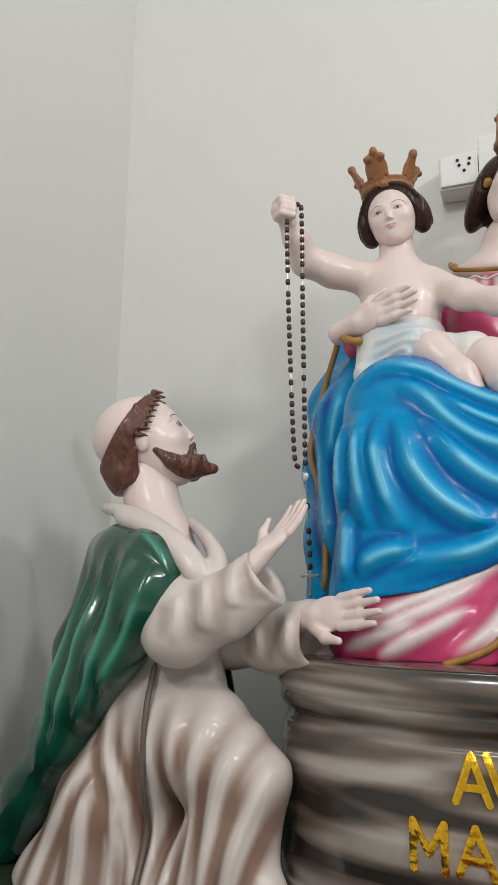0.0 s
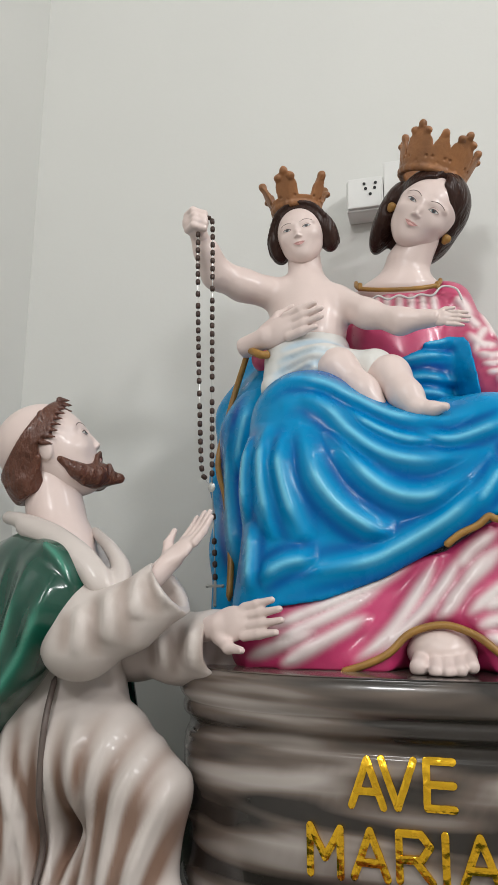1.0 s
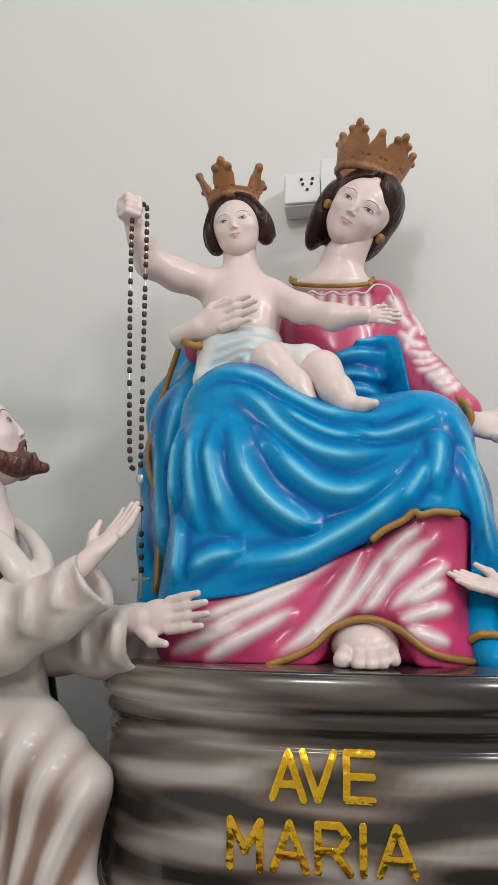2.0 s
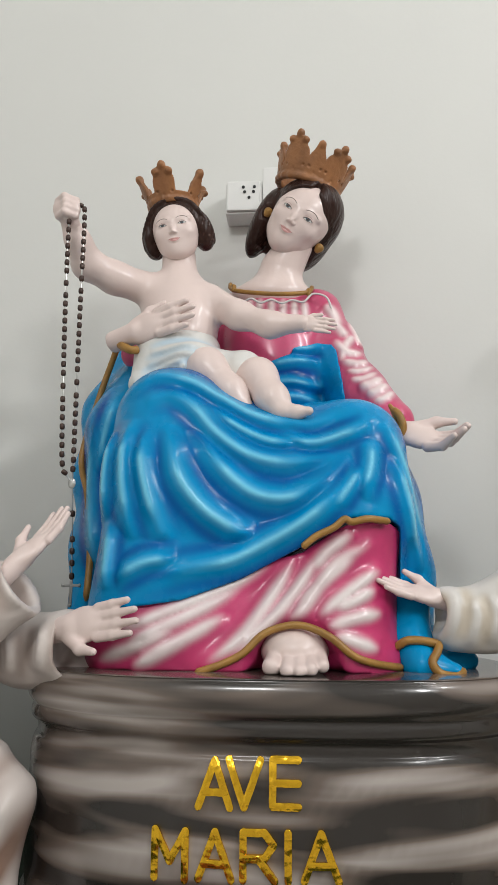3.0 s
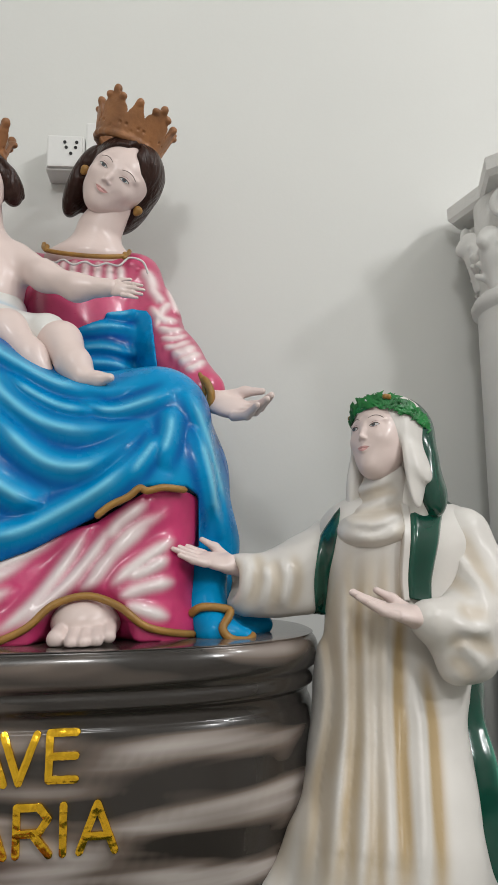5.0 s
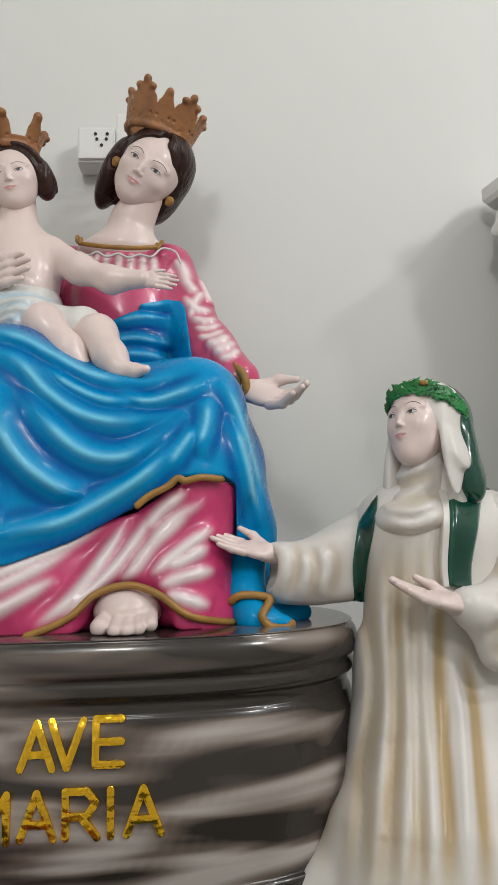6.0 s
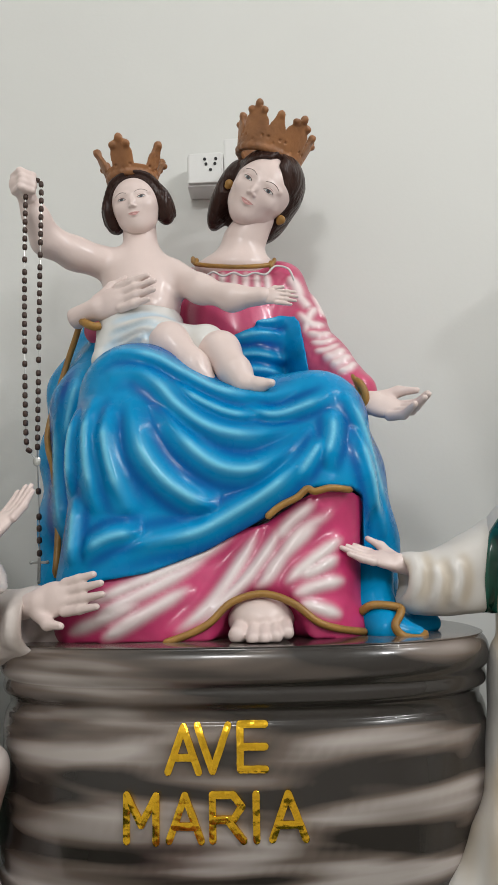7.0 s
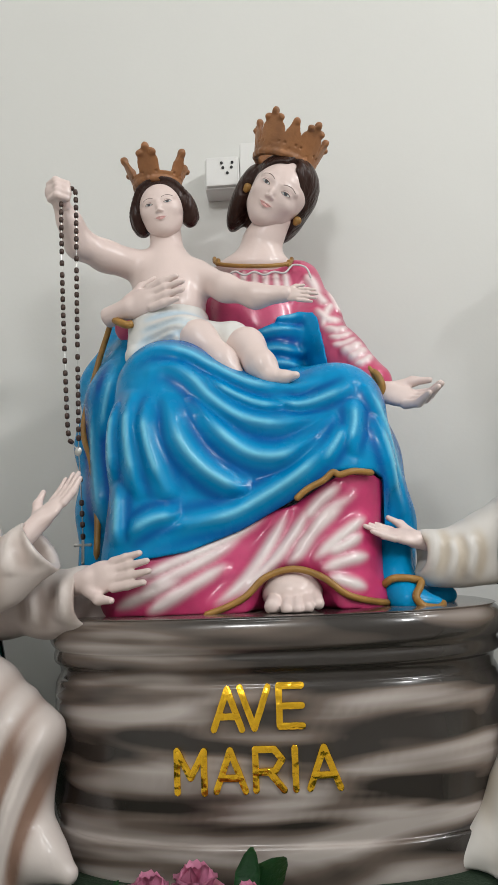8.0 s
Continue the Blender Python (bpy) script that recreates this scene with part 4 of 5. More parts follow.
    for q, (px, pz) in enumerate(((0.0, 0.014), (0.003, 0.004), (0.004, -0.006), (0.002, -0.015))):
        c0 = (0.004, 1.100, 2.046)
        fist.limb([(c0[0] - 0.014 + px, c0[1] + 0.004, c0[2] + pz + 0.004), (c0[0] + 0.004 + px, c0[1] - 0.014, c0[2] + pz + 0.002), (c0[0] + 0.021 + px, c0[1] - 0.006, c0[2] + pz - 0.002)], [0.006, 0.0065, 0.006], 0.003)
    fist.limb([(0.015, 1.100, 2.028), (0.024, 1.095, 2.045), (0.026, 1.100, 2.062)], [0.008, 0.007, 0.005], 0.006)
    cast.clay(fist, SKIN)
    hand(cast, (0.404, 1.150, 1.847), (0.469, 1.130, 1.834), (0.2, 0.95, -0.1), 0.068, 0.04, 0.2, thumb=1)
    ob = cast.done("child_statue")
    return tagged(ob, "glossy painted child statue with white loincloth on a blue lap", "statue")


child_statue()
crown("crown", (0.166, 1.235, 2.114), (6, -2, 0), 0.040, 0.034, 0.018, [(-98, 0.060, 23), (-28, 0.056, 15), (-158, 0.054, 15), (35, 0.055, 18), (95, 0.06, 20), (150, 0.055, 18)],
      "small aged gold painted crown on the child statue", 0.0015)

# ---- kneeling friar statue ----


def friar_statue():
    cast = Cast()
    M = face(cast, (-0.210, 1.030, 1.626), 0.172, (-25, 0, 110), ears=True, gaze=0.0)
    # hair ring round the bald crown, and beard
    h = Clay((-0.6, -0.66, -0.75), (0.6, 0.66, 0.62), 0.015)
    h.blob((0, 0.07, 0.11), (0.40, 0.47, 0.425), k=0.02)
    h.blob((0, 0.28, -0.20), (0.32, 0.22, 0.28), k=0.1)
    x, y, z = h.grid()
    across = y * 0.567 + z * 0.824 - 0.085
    edge = np.interp(z, [-0.45, -0.2, -0.05, 0.1, 0.3, 0.5], [0.17, 0.12, 0.04, -0.10, -0.25, -0.34])
    h.keep(across - 0.125 + 0 * x).keep(edge - y + 0 * x).keep(-0.36 - z + 0 * x + 0 * y)
    for s in (-1, 1):
        h.blob((s * 0.36, -0.02, -0.06), (0.12, 0.085, 0.12), k=0.02, cut=True)
        for q in range(9):
            zq = 0.42 - q * 0.05
            yq = float(np.interp(zq, [-0.05, 0.1, 0.3, 0.5], [0.04, -0.10, -0.25, -0.34]))
            xq = 0.385 * math.sqrt(max(0.05, 1 - ((yq - 0.07) / 0.47) ** 2 - ((zq - 0.11) / 0.43) ** 2))
            h.rod((s * xq, yq + 0.03, zq), (s * xq * 0.99, yq - 0.055, zq - 0.05), 0.03, 0.008, 0.01)
    for q in range(46):
        a = radians(-20 + q * 220 / 45)
        for j in range(5):
            z0 = 0.40 - j * 0.12
            r = 0.40 - 0.04 * j
            p = (r * math.cos(a), 0.08 + 0.48 * math.sin(a), z0)
            if -0.5 < p[1] * 0.567 + z0 * 0.824 - 0.085 < 0.11 and p[1] > np.interp(z0, [-0.45, -0.2, -0.05, 0.1, 0.3, 0.5], [0.2, 0.15, 0.08, -0.06, -0.2, -0.3]):
                h.rod(p, (p[0] * 1.09, p[1] * 1.07, z0 - 0.12), 0.036, 0.013, 0.008)
    cast.clay(h, BROWN, at=M)
    b = Clay((-0.42, -0.7, -0.75), (0.42, 0.1, 0.0), 0.013)
    b.blob((0, -0.25, -0.37), (0.23, 0.20, 0.12), k=0.05)
    b.rod((0, -0.34, -0.42), (0, -0.50, -0.50), 0.10, 0.05, 0.08)
    for s in (-1, 1):
        b.limb([(s * 0.27, -0.08, -0.16), (s * 0.24, -0.18, -0.32), (s * 0.1, -0.3, -0.42)], [0.035, 0.07, 0.1], 0.05)
        b.limb([(s * 0.02, -0.43, -0.195), (s * 0.10, -0.40, -0.235), (s * 0.13, -0.36, -0.3)], [0.015, 0.022, 0.03], 0.02)
        for q in range(7):
            b.rod((s * (0.06 + q * 0.03), -0.46 + q * 0.045, -0.36), (s * (0.05 + q * 0.026), -0.46 + q * 0.045, -0.45), 0.026, 0.018, 0.02)
    b.blob((0, -0.47, -0.25), (0.07, 0.08, 0.03), k=0.02, cut=True)
    cast.clay(b, BROWN, at=M)
    n = Clay((-0.36, 0.9, 1.38), (0.0, 1.16, 1.62), 0.004)
    n.limb([(-0.210, 1.035, 1.586), (-0.194, 1.030, 1.531), (-0.168, 1.020, 1.475)], [0.043, 0.041, 0.045], 0.02)
    n.limb([(-0.162, 1.010, 1.478), (-0.122, 1.000, 1.446)], [0.030, 0.022], 0.03)
    cast.clay(n, SKIN)
    # habit
    g = Clay((-0.52, 0.80, 0.94), (0.14, 1.24, 1.54), 0.0034)
    g.rod((-0.250, 1.100, 1.443), (-0.155, 1.000, 1.428), 0.072, 0.054, 0.04)
    g.limb([(-0.190, 1.050, 1.436), (-0.165, 1.050, 1.347), (-0.150, 1.050, 1.261), (-0.158, 1.040, 1.178)], [0.075, 0.078, 0.066, 0.085], 0.04)
    g.limb([(-0.149, 1.030, 1.205), (-0.072, 0.990, 1.178), (0.006, 0.970, 1.135), (-0.008, 0.970, 1.067), (-0.036, 0.970, 0.957)], [0.075, 0.066, 0.05, 0.05, 0.062], 0.04)
    g.limb([(-0.163, 1.040, 1.178), (-0.225, 1.020, 1.071), (-0.278, 1.020, 0.953)], [0.085, 0.085, 0.095], 0.05)
    g.rod((-0.276, 1.020, 0.923), (-0.050, 1.000, 0.956), 0.09, 0.09, 0.06)
    g.rod((-0.319, 1.020, 0.947), (-0.442, 1.060, 0.891), 0.06, 0.04, 0.04)
    for line in ([(-0.211, 0.950, 1.248), (-0.202, 0.950, 1.166), (-0.169, 0.950, 1.087), (-0.147, 0.950, 0.996), (-0.137, 0.950, 0.888)],
                 [(-0.213, 0.950, 1.189), (-0.264, 0.950, 1.091), (-0.302, 0.950, 1.003), (-0.320, 0.950, 0.868)],
                 [(-0.224, 0.950, 1.141), (-0.229, 0.950, 1.065), (-0.233, 0.950, 0.984), (-0.235, 0.950, 0.883)],
                 [(-0.175, 0.950, 1.199), (-0.173, 0.950, 1.109), (-0.178, 0.950, 1.035), (-0.176, 0.950, 0.880)],
                 [(-0.128, 0.950, 1.237), (-0.129, 0.950, 1.128), (-0.125, 0.950, 1.006), (-0.122, 0.950, 0.890)],
                 [(-0.089, 0.950, 1.240), (-0.084, 0.950, 1.118), (-0.097, 0.950, 1.004), (-0.103, 0.950, 0.894)],
                 [(-0.028, 0.950, 1.240), (-0.059, 0.950, 1.135), (-0.061, 0.950, 1.009), (-0.062, 0.950, 0.901)],
                 [(0.021, 0.950, 1.222), (-0.019, 0.950, 1.125), (-0.034, 0.950, 1.013), (-0.038, 0.950, 0.906)],
                 [(0.061, 0.950, 1.169), (0.023, 0.950, 1.089), (-0.004, 0.950, 0.997), (-0.014, 0.950, 0.910)]):
        g.fold(line, 0.012)
    g.limb([(0.006, 0.950, 1.045), (0.042, 0.940, 0.998), (0.084, 0.930, 0.975)], [0.04, 0.03, 0.014], 0.03)
    g.high = 1.15
    x, y, z = g.grid()
    g.keep(0.957 - z)
    cast.clay(g, CREAM, "valley")
    cast.tube([(p[0], (g.front(p[0], p[2]) or p[1]) - 0.008, p[2]) for p in ((-0.139, 0.950, 1.283), (-0.134, 0.930, 1.221), (-0.133, 0.920, 1.134), (-0.137, 0.920, 1.063), (-0.136, 0.920, 0.987))], 0.0045, STRAP)
    # sleeves
    s = Clay((-0.22, 0.80, 1.2), (0.16, 1.2, 1.52), 0.0042)
    s.limb([(-0.106, 0.955, 1.392), (-0.079, 0.930, 1.342), (-0.019, 0.930, 1.366), (0.048, 0.950, 1.415)], [0.044, 0.046, 0.042, 0.044], 0.03)
    s.blob((-0.092, 0.930, 1.326), (0.045, 0.04, 0.04), k=0.03)
    for line in ([(0.005, 0.940, 1.436), (0.010, 0.940, 1.401), (0.014, 0.940, 1.363)], [(-0.033, 0.940, 1.408), (-0.024, 0.940, 1.370), (-0.027, 0.940, 1.331)], [(-0.072, 0.940, 1.384), (-0.063, 0.940, 1.353), (-0.066, 0.940, 1.315)], [(0.026, 0.940, 1.436), (0.039, 0.940, 1.409), (0.056, 0.940, 1.383)]):
        s.fold(line, 0.011, 0.003, 0.015)
    s.high = 1.0
    x, y, z = s.grid()
    e0, e1 = (0.014, 0.950, 1.444), (0.064, 0.950, 1.373)
    s.keep(((x - e0[0]) * (e0[2] - e1[2]) + (z - e0[2]) * (e1[0] - e0[0])) / math.hypot(e1[0] - e0[0], e1[2] - e0[2]) + 0 * y)
    s.rod((0.020, 0.945, 1.397), (0.053, 0.945, 1.425), 0.03, 0.036, 0.008, cut=True)
    cast.clay(s, CREAM, "faint")
    s = Clay((-0.14, 0.9, 1.2), (0.17, 1.24, 1.46), 0.004)
    s.limb([(-0.170, 1.120, 1.345), (-0.078, 1.100, 1.312), (0.017, 1.050, 1.319), (0.081, 1.020, 1.326)], [0.05, 0.042, 0.046, 0.052], 0.03)
    s.rod((0.071, 1.020, 1.326), (0.126, 1.000, 1.329), 0.036, 0.046, 0.01, cut=True)
    s.high = 1.3
    for line in ([(0.056, 1.000, 1.362), (0.060, 1.000, 1.331), (0.056, 1.000, 1.292)], [(-0.000, 1.000, 1.345), (0.009, 1.000, 1.314), (0.005, 1.000, 1.286)]):
        s.fold(line, 0.010, 0.003, 0.014)
    cast.clay(s, CREAM, "faint")
    hand(cast, (0.026, 0.955, 1.437), (0.082, 1.000, 1.512), (-0.3, -0.5, 0.75), 0.108, 0.06, 0.30, thumb=-1)
    hand(cast, (0.083, 0.995, 1.352), (0.201, 0.950, 1.374), (-0.1, -0.95, 0.25), 0.128, 0.06, 0.05, thumb=1)
    # cowl and mantle
    w = Clay((-0.34, 0.86, 1.32), (0.0, 1.2, 1.58), 0.004)
    w.strand([(-0.279, 1.030, 1.520), (-0.237, 0.990, 1.512), (-0.190, 0.965, 1.500), (-0.142, 0.950, 1.483), (-0.092, 0.935, 1.455), (-0.060, 0.930, 1.424), (-0.046, 0.930, 1.400)], [0.007, 0.008, 0.009, 0.009, 0.009, 0.008, 0.006], 0.012)
    w.strand([(-0.213, 0.970, 1.496), (-0.151, 0.945, 1.476), (-0.098, 0.930, 1.444), (-0.061, 0.925, 1.406)], [0.008, 0.009, 0.009, 0.007], 0.014)
    w.strand([(-0.130, 1.040, 1.497), (-0.079, 0.990, 1.469), (-0.042, 0.955, 1.437), (-0.035, 0.945, 1.412), (-0.044, 0.935, 1.394)], [0.005, 0.007, 0.009, 0.008, 0.006], 0.012)
    cast.clay(w, CREAM)
    k = Clay((-0.52, 0.80, 0.94), (0.0, 1.3, 1.54), 0.0034)
    k.limb([(-0.136, 0.945, 1.424), (-0.135, 0.935, 1.375), (-0.199, 0.940, 1.301), (-0.257, 0.960, 1.236), (-0.309, 0.980, 1.168), (-0.382, 1.000, 1.066), (-0.443, 1.020, 0.985)], [0.05, 0.05, 0.041, 0.036, 0.03, 0.023, 0.018], 0.04)
    k.limb([(-0.264, 1.040, 1.441), (-0.321, 1.050, 1.288), (-0.346, 1.050, 1.169), (-0.389, 1.050, 1.070), (-0.441, 1.050, 0.987)], [0.048, 0.044, 0.035, 0.027, 0.021], 0.04)
    k.rod((-0.218, 1.000, 1.439), (-0.141, 0.955, 1.416), 0.04, 0.045, 0.04)
    k.limb([(-0.202, 0.990, 1.434), (-0.227, 0.990, 1.334), (-0.268, 0.990, 1.252), (-0.308, 1.000, 1.164), (-0.380, 1.020, 1.070), (-0.438, 1.030, 0.986)], [0.05, 0.048, 0.042, 0.033, 0.026, 0.02], 0.05)
    k.limb([(-0.133, 1.170, 1.278), (-0.118, 1.170, 1.205)], [0.022, 0.02], 0.02)
    for line in ([(-0.248, 0.950, 1.437), (-0.277, 0.950, 1.330), (-0.299, 0.950, 1.214), (-0.335, 0.950, 1.099)],
                 [(-0.199, 0.950, 1.458), (-0.229, 0.950, 1.348), (-0.265, 0.950, 1.232), (-0.311, 0.950, 1.117)],
                 [(-0.148, 0.930, 1.460), (-0.172, 0.930, 1.359), (-0.218, 0.930, 1.254), (-0.268, 0.930, 1.164)],
                 [(-0.107, 0.920, 1.435), (-0.131, 0.920, 1.356), (-0.180, 0.920, 1.276), (-0.236, 0.920, 1.192)]):
        k.fold(line, 0.013)
    k.fold([(-0.172, 0.920, 1.485), (-0.115, 0.920, 1.451), (-0.083, 0.920, 1.400)], 0.008)
    k.high = 1.1
    x, y, z = k.grid()
    k.keep(0.957 - z)
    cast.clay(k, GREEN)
    ob = cast.done("kneeling_statue")
    return tagged(ob, "glossy kneeling friar statue in cream habit and green mantle", "statue")


friar_statue()

# ---- nun statue ----


def nun_statue():
    cast = Cast()
    M = face(cast, (0.827, 1.050, 1.578), 0.136, (-12, -4, -49), 0.95, ears=False, gaze=-0.01)
    # veil
    v = Clay((-0.75, -0.62, -1.45), (0.8, 0.75, 0.62), 0.02)
    v.blob((0, 0.12, 0.12), (0.42, 0.46, 0.42), k=0.02)
    for s in (-1, 1):
        v.blob((s * 0.36, 0.02, -0.27 - 0.03 * s), (0.055, 0.17, 0.54), turn=(0, -6 * s, 0), k=0.12)
    v.blob((0.44, 0.06, -0.36), (0.05, 0.16, 0.20), turn=(0, -18, 0), k=0.12)
    v.blob((-0.36, 0.02, -0.62), (0.07, 0.16, 0.36), turn=(0, 4, 0), k=0.12)
    v.blob((0, 0.3, -0.5), (0.42, 0.24, 0.6), k=0.1)
    v.blob((0, -0.46, -0.14), (0.29, 0.47, 0.47), k=0.03, cut=True)
    cast.clay(v, IVORY, at=M)
    o = Clay((-0.75, -0.5, -1.45), (0.9, 0.9, 0.66), 0.02)
    o.blob((0.0, 0.20, 0.13), (0.43, 0.42, 0.42), k=0.02)
    o.blob((0.36, 0.26, -0.26), (0.15, 0.16, 0.52), turn=(0, -8, 0), k=0.12)
    o.blob((0.36, 0.40, -0.58), (0.16, 0.14, 0.26), turn=(0, -10, 0), k=0.12)
    o.blob((0.0, 0.36, -0.4), (0.42, 0.22, 0.6), k=0.1)
    cast.clay(o, GREEN, at=M)
    # wimple
    w = Clay((0.7, 0.92, 1.36), (0.92, 1.2, 1.58), 0.0036)
    w.limb([(0.824, 1.050, 1.517), (0.820, 1.060, 1.460)], [0.034, 0.040], 0.03)
    w.blob((0.802, 1.035, 1.442), (0.056, 0.046, 0.030), k=0.02)
    for a, b, c, r in (((0.765, 1.000, 1.500), (0.793, 1.000, 1.505), (0.832, 1.000, 1.517), 0.009), ((0.760, 1.000, 1.472), (0.796, 1.000, 1.478), (0.835, 1.000, 1.494), 0.010), ((0.753, 1.000, 1.453), (0.794, 1.000, 1.450), (0.839, 1.000, 1.471), 0.012), ((0.746, 1.000, 1.438), (0.789, 1.000, 1.427), (0.842, 1.000, 1.451), 0.014)):
        w.fold([a, b, c], r, 0.002, 0.012)
    cast.clay(w, IVORY, "faint")
    # wreath of small leaves
    rng = random.Random(7)
    ring = []
    for q in range(250):
        a = radians(-205 + q * 230 / 249)
        lift = rng.uniform(-0.055, 0.06)
        c = Vector((0.02 + 0.41 * math.cos(a), 0.07 + 0.43 * math.sin(a), 0.155 - 0.13 * math.sin(a) + lift))
        d = Vector((-math.sin(a), math.cos(a), rng.uniform(-1.2, 1.2))).normalized()
        out = Vector((math.cos(a), math.sin(a), 0.35 + lift * 4)).normalized()
        side = d.cross(out).normalized()
        ln, wd = rng.uniform(0.06, 0.09), rng.uniform(0.022, 0.034)
        c = c + out * rng.uniform(0.0, 0.035)
        vs = [c - d * ln, c + side * wd - out * 0.01, c + d * ln, c - side * wd - out * 0.01, c + out * 0.03]
        cast.add([tuple(p) for p in vs], [(0, 1, 4), (1, 2, 4), (2, 3, 4), (3, 0, 4)], LEAF, at=M)
    for a in (-58, -62, -150):
        e = Clay((-0.6, -0.6, 0.2), (0.6, 0.6, 0.5), 0.014)
        e.blob((0.03 + 0.46 * math.cos(radians(a)), 0.07 + 0.47 * math.sin(radians(a)), 0.20 - 0.13 * math.sin(radians(a))), (0.035, 0.035, 0.03), k=0.01)
        cast.clay(e, GOLD, at=M)
    # habit
    g = Clay((0.58, 0.78, 0.94), (1.04, 1.26, 1.50), 0.0034)
    g.rod((0.791, 1.090, 1.424), (0.931, 1.120, 1.422), 0.066, 0.066, 0.04)
    g.limb([(0.885, 1.090, 1.41), (0.900, 1.085, 1.30), (0.885, 1.080, 1.22)], [0.06, 0.055, 0.05], 0.04)
    g.limb([(0.819, 1.070, 1.419), (0.805, 1.070, 1.314), (0.785, 1.060, 1.222), (0.782, 1.040, 1.122), (0.770, 1.000, 1.024), (0.750, 0.980, 0.941)], [0.066, 0.058, 0.056, 0.068, 0.088, 0.118], 0.05)
    g.limb([(0.871, 1.080, 1.255), (0.853, 1.040, 1.125), (0.840, 1.000, 1.073), (0.830, 0.970, 1.030), (0.814, 0.950, 0.949)], [0.05, 0.055, 0.056, 0.05, 0.07], 0.05)
    g.rod((0.838, 0.970, 0.990), (0.912, 1.000, 0.934), 0.06, 0.05, 0.05)
    for line in ([(0.729, 0.970, 1.393), (0.719, 0.970, 1.306), (0.714, 0.970, 1.209), (0.692, 0.970, 1.122), (0.661, 0.970, 0.994)],
                 [(0.755, 0.970, 1.418), (0.746, 0.970, 1.313), (0.737, 0.970, 1.194), (0.714, 0.970, 1.101), (0.687, 0.970, 0.993)],
                 [(0.782, 0.970, 1.422), (0.772, 0.970, 1.291), (0.761, 0.970, 1.173), (0.740, 0.970, 1.081), (0.720, 0.970, 0.992)],
                 [(0.809, 0.970, 1.418), (0.796, 0.970, 1.290), (0.783, 0.970, 1.166), (0.768, 0.970, 1.080), (0.752, 0.970, 0.990)],
                 [(0.831, 0.970, 1.268), (0.833, 0.970, 1.192), (0.813, 0.970, 1.104), (0.793, 0.970, 0.988)]):
        g.fold(line, 0.0115)
    g.limb([(0.687, 1.000, 1.046), (0.644, 0.990, 0.985), (0.594, 0.980, 0.960)], [0.03, 0.022, 0.012], 0.03)
    g.high = 1.3
    x, y, z = g.grid()
    g.keep(0.957 - z)
    cast.clay(g, IVORY, "valley")
    # sleeves
    sa = Clay((0.56, 0.92, 1.24), (0.82, 1.24, 1.5), 0.004)
    sa.limb([(0.750, 1.100, 1.421), (0.700, 1.090, 1.393), (0.661, 1.085, 1.374), (0.610, 1.075, 1.380)], [0.044, 0.036, 0.034, 0.034], 0.03)
    sa.limb([(0.711, 1.090, 1.348), (0.618, 1.075, 1.347)], [0.024, 0.022], 0.03)
    for line in ([(0.617, 1.000, 1.414), (0.620, 1.000, 1.384), (0.608, 1.000, 1.340)], [(0.640, 1.000, 1.402), (0.647, 1.000, 1.372), (0.634, 1.000, 1.331)], [(0.667, 1.000, 1.409), (0.674, 1.000, 1.375), (0.664, 1.000, 1.334)]):
        sa.fold(line, 0.009, 0.003, 0.014)
    sa.rod((0.609, 1.075, 1.376), (0.586, 1.070, 1.376), 0.022, 0.03, 0.01, cut=True)
    cast.clay(sa, IVORY, "faint")
    sb = Clay((0.80, 0.84, 1.2), (1.06, 1.2, 1.5), 0.004)
    sb.limb([(0.948, 1.090, 1.433), (0.967, 1.070, 1.357), (0.916, 1.000, 1.315), (0.849, 0.965, 1.323)], [0.046, 0.046, 0.038, 0.026], 0.03)
    sb.limb([(0.941, 1.030, 1.328), (0.916, 1.000, 1.270), (0.888, 0.980, 1.255)], [0.04, 0.03, 0.018], 0.03)
    sb.rod((0.870, 0.975, 1.303), (0.879, 0.975, 1.260), 0.022, 0.012, 0.03)
    for line in ([(0.873, 1.000, 1.320), (0.903, 1.000, 1.308), (0.935, 1.000, 1.310)], [(0.879, 1.000, 1.294), (0.901, 1.000, 1.278), (0.923, 1.000, 1.255)], [(0.909, 1.000, 1.438), (0.926, 1.000, 1.391), (0.930, 1.000, 1.345)]):
        sb.fold(line, 0.011, 0.003, 0.014)
    cast.clay(sb, IVORY, "faint")

    def band(left, right, clays, mat, far, proud=0.005):
        """A cloth band laid over the body between two edge lines, its edges turned in."""
        le, ri = curve_through(left, 12), curve_through(right, 12)
        n, w = len(le), 13
        y = np.full((n, w), np.nan)
        for i in range(n):
            for j in range(w):
                f = j / (w - 1)
                hit = [c.front(le[i][0] * (1 - f) + ri[i][0] * f, le[i][2] * (1 - f) + ri[i][2] * f) for c in clays]
                hit = [q for q in hit if q is not None]
                y[i, j] = min(min(hit), far) if hit else far
        for _ in range(6):
            q = np.pad(y, 1, mode="edge")
            y = (q[:-2, 1:-1] + q[2:, 1:-1] + q[1:-1, :-2] + q[1:-1, 2:] + 2 * q[1:-1, 1:-1]) / 6
        verts, faces, tone = [], [], []
        for i in range(n):
            for j in range(w):
                f = j / (w - 1)
                v = abs(2 * f - 1)
                x, z = le[i][0] * (1 - f) + ri[i][0] * f, le[i][2] * (1 - f) + ri[i][2] * f
                verts.append((x, y[i, j] - proud + 0.03 * max(0.0, v - 0.8) / 0.2 + (0.03 if i in (0, n - 1) else 0.0), z))
                tone.append(0.7 * v ** 5)
        for i in range(n - 1):
            for j in range(w - 1):
                a = i * w + j
                faces.append((a, a + w, a + w + 1, a + 1))
        cast.add(verts, faces, mat, np.array(tone))

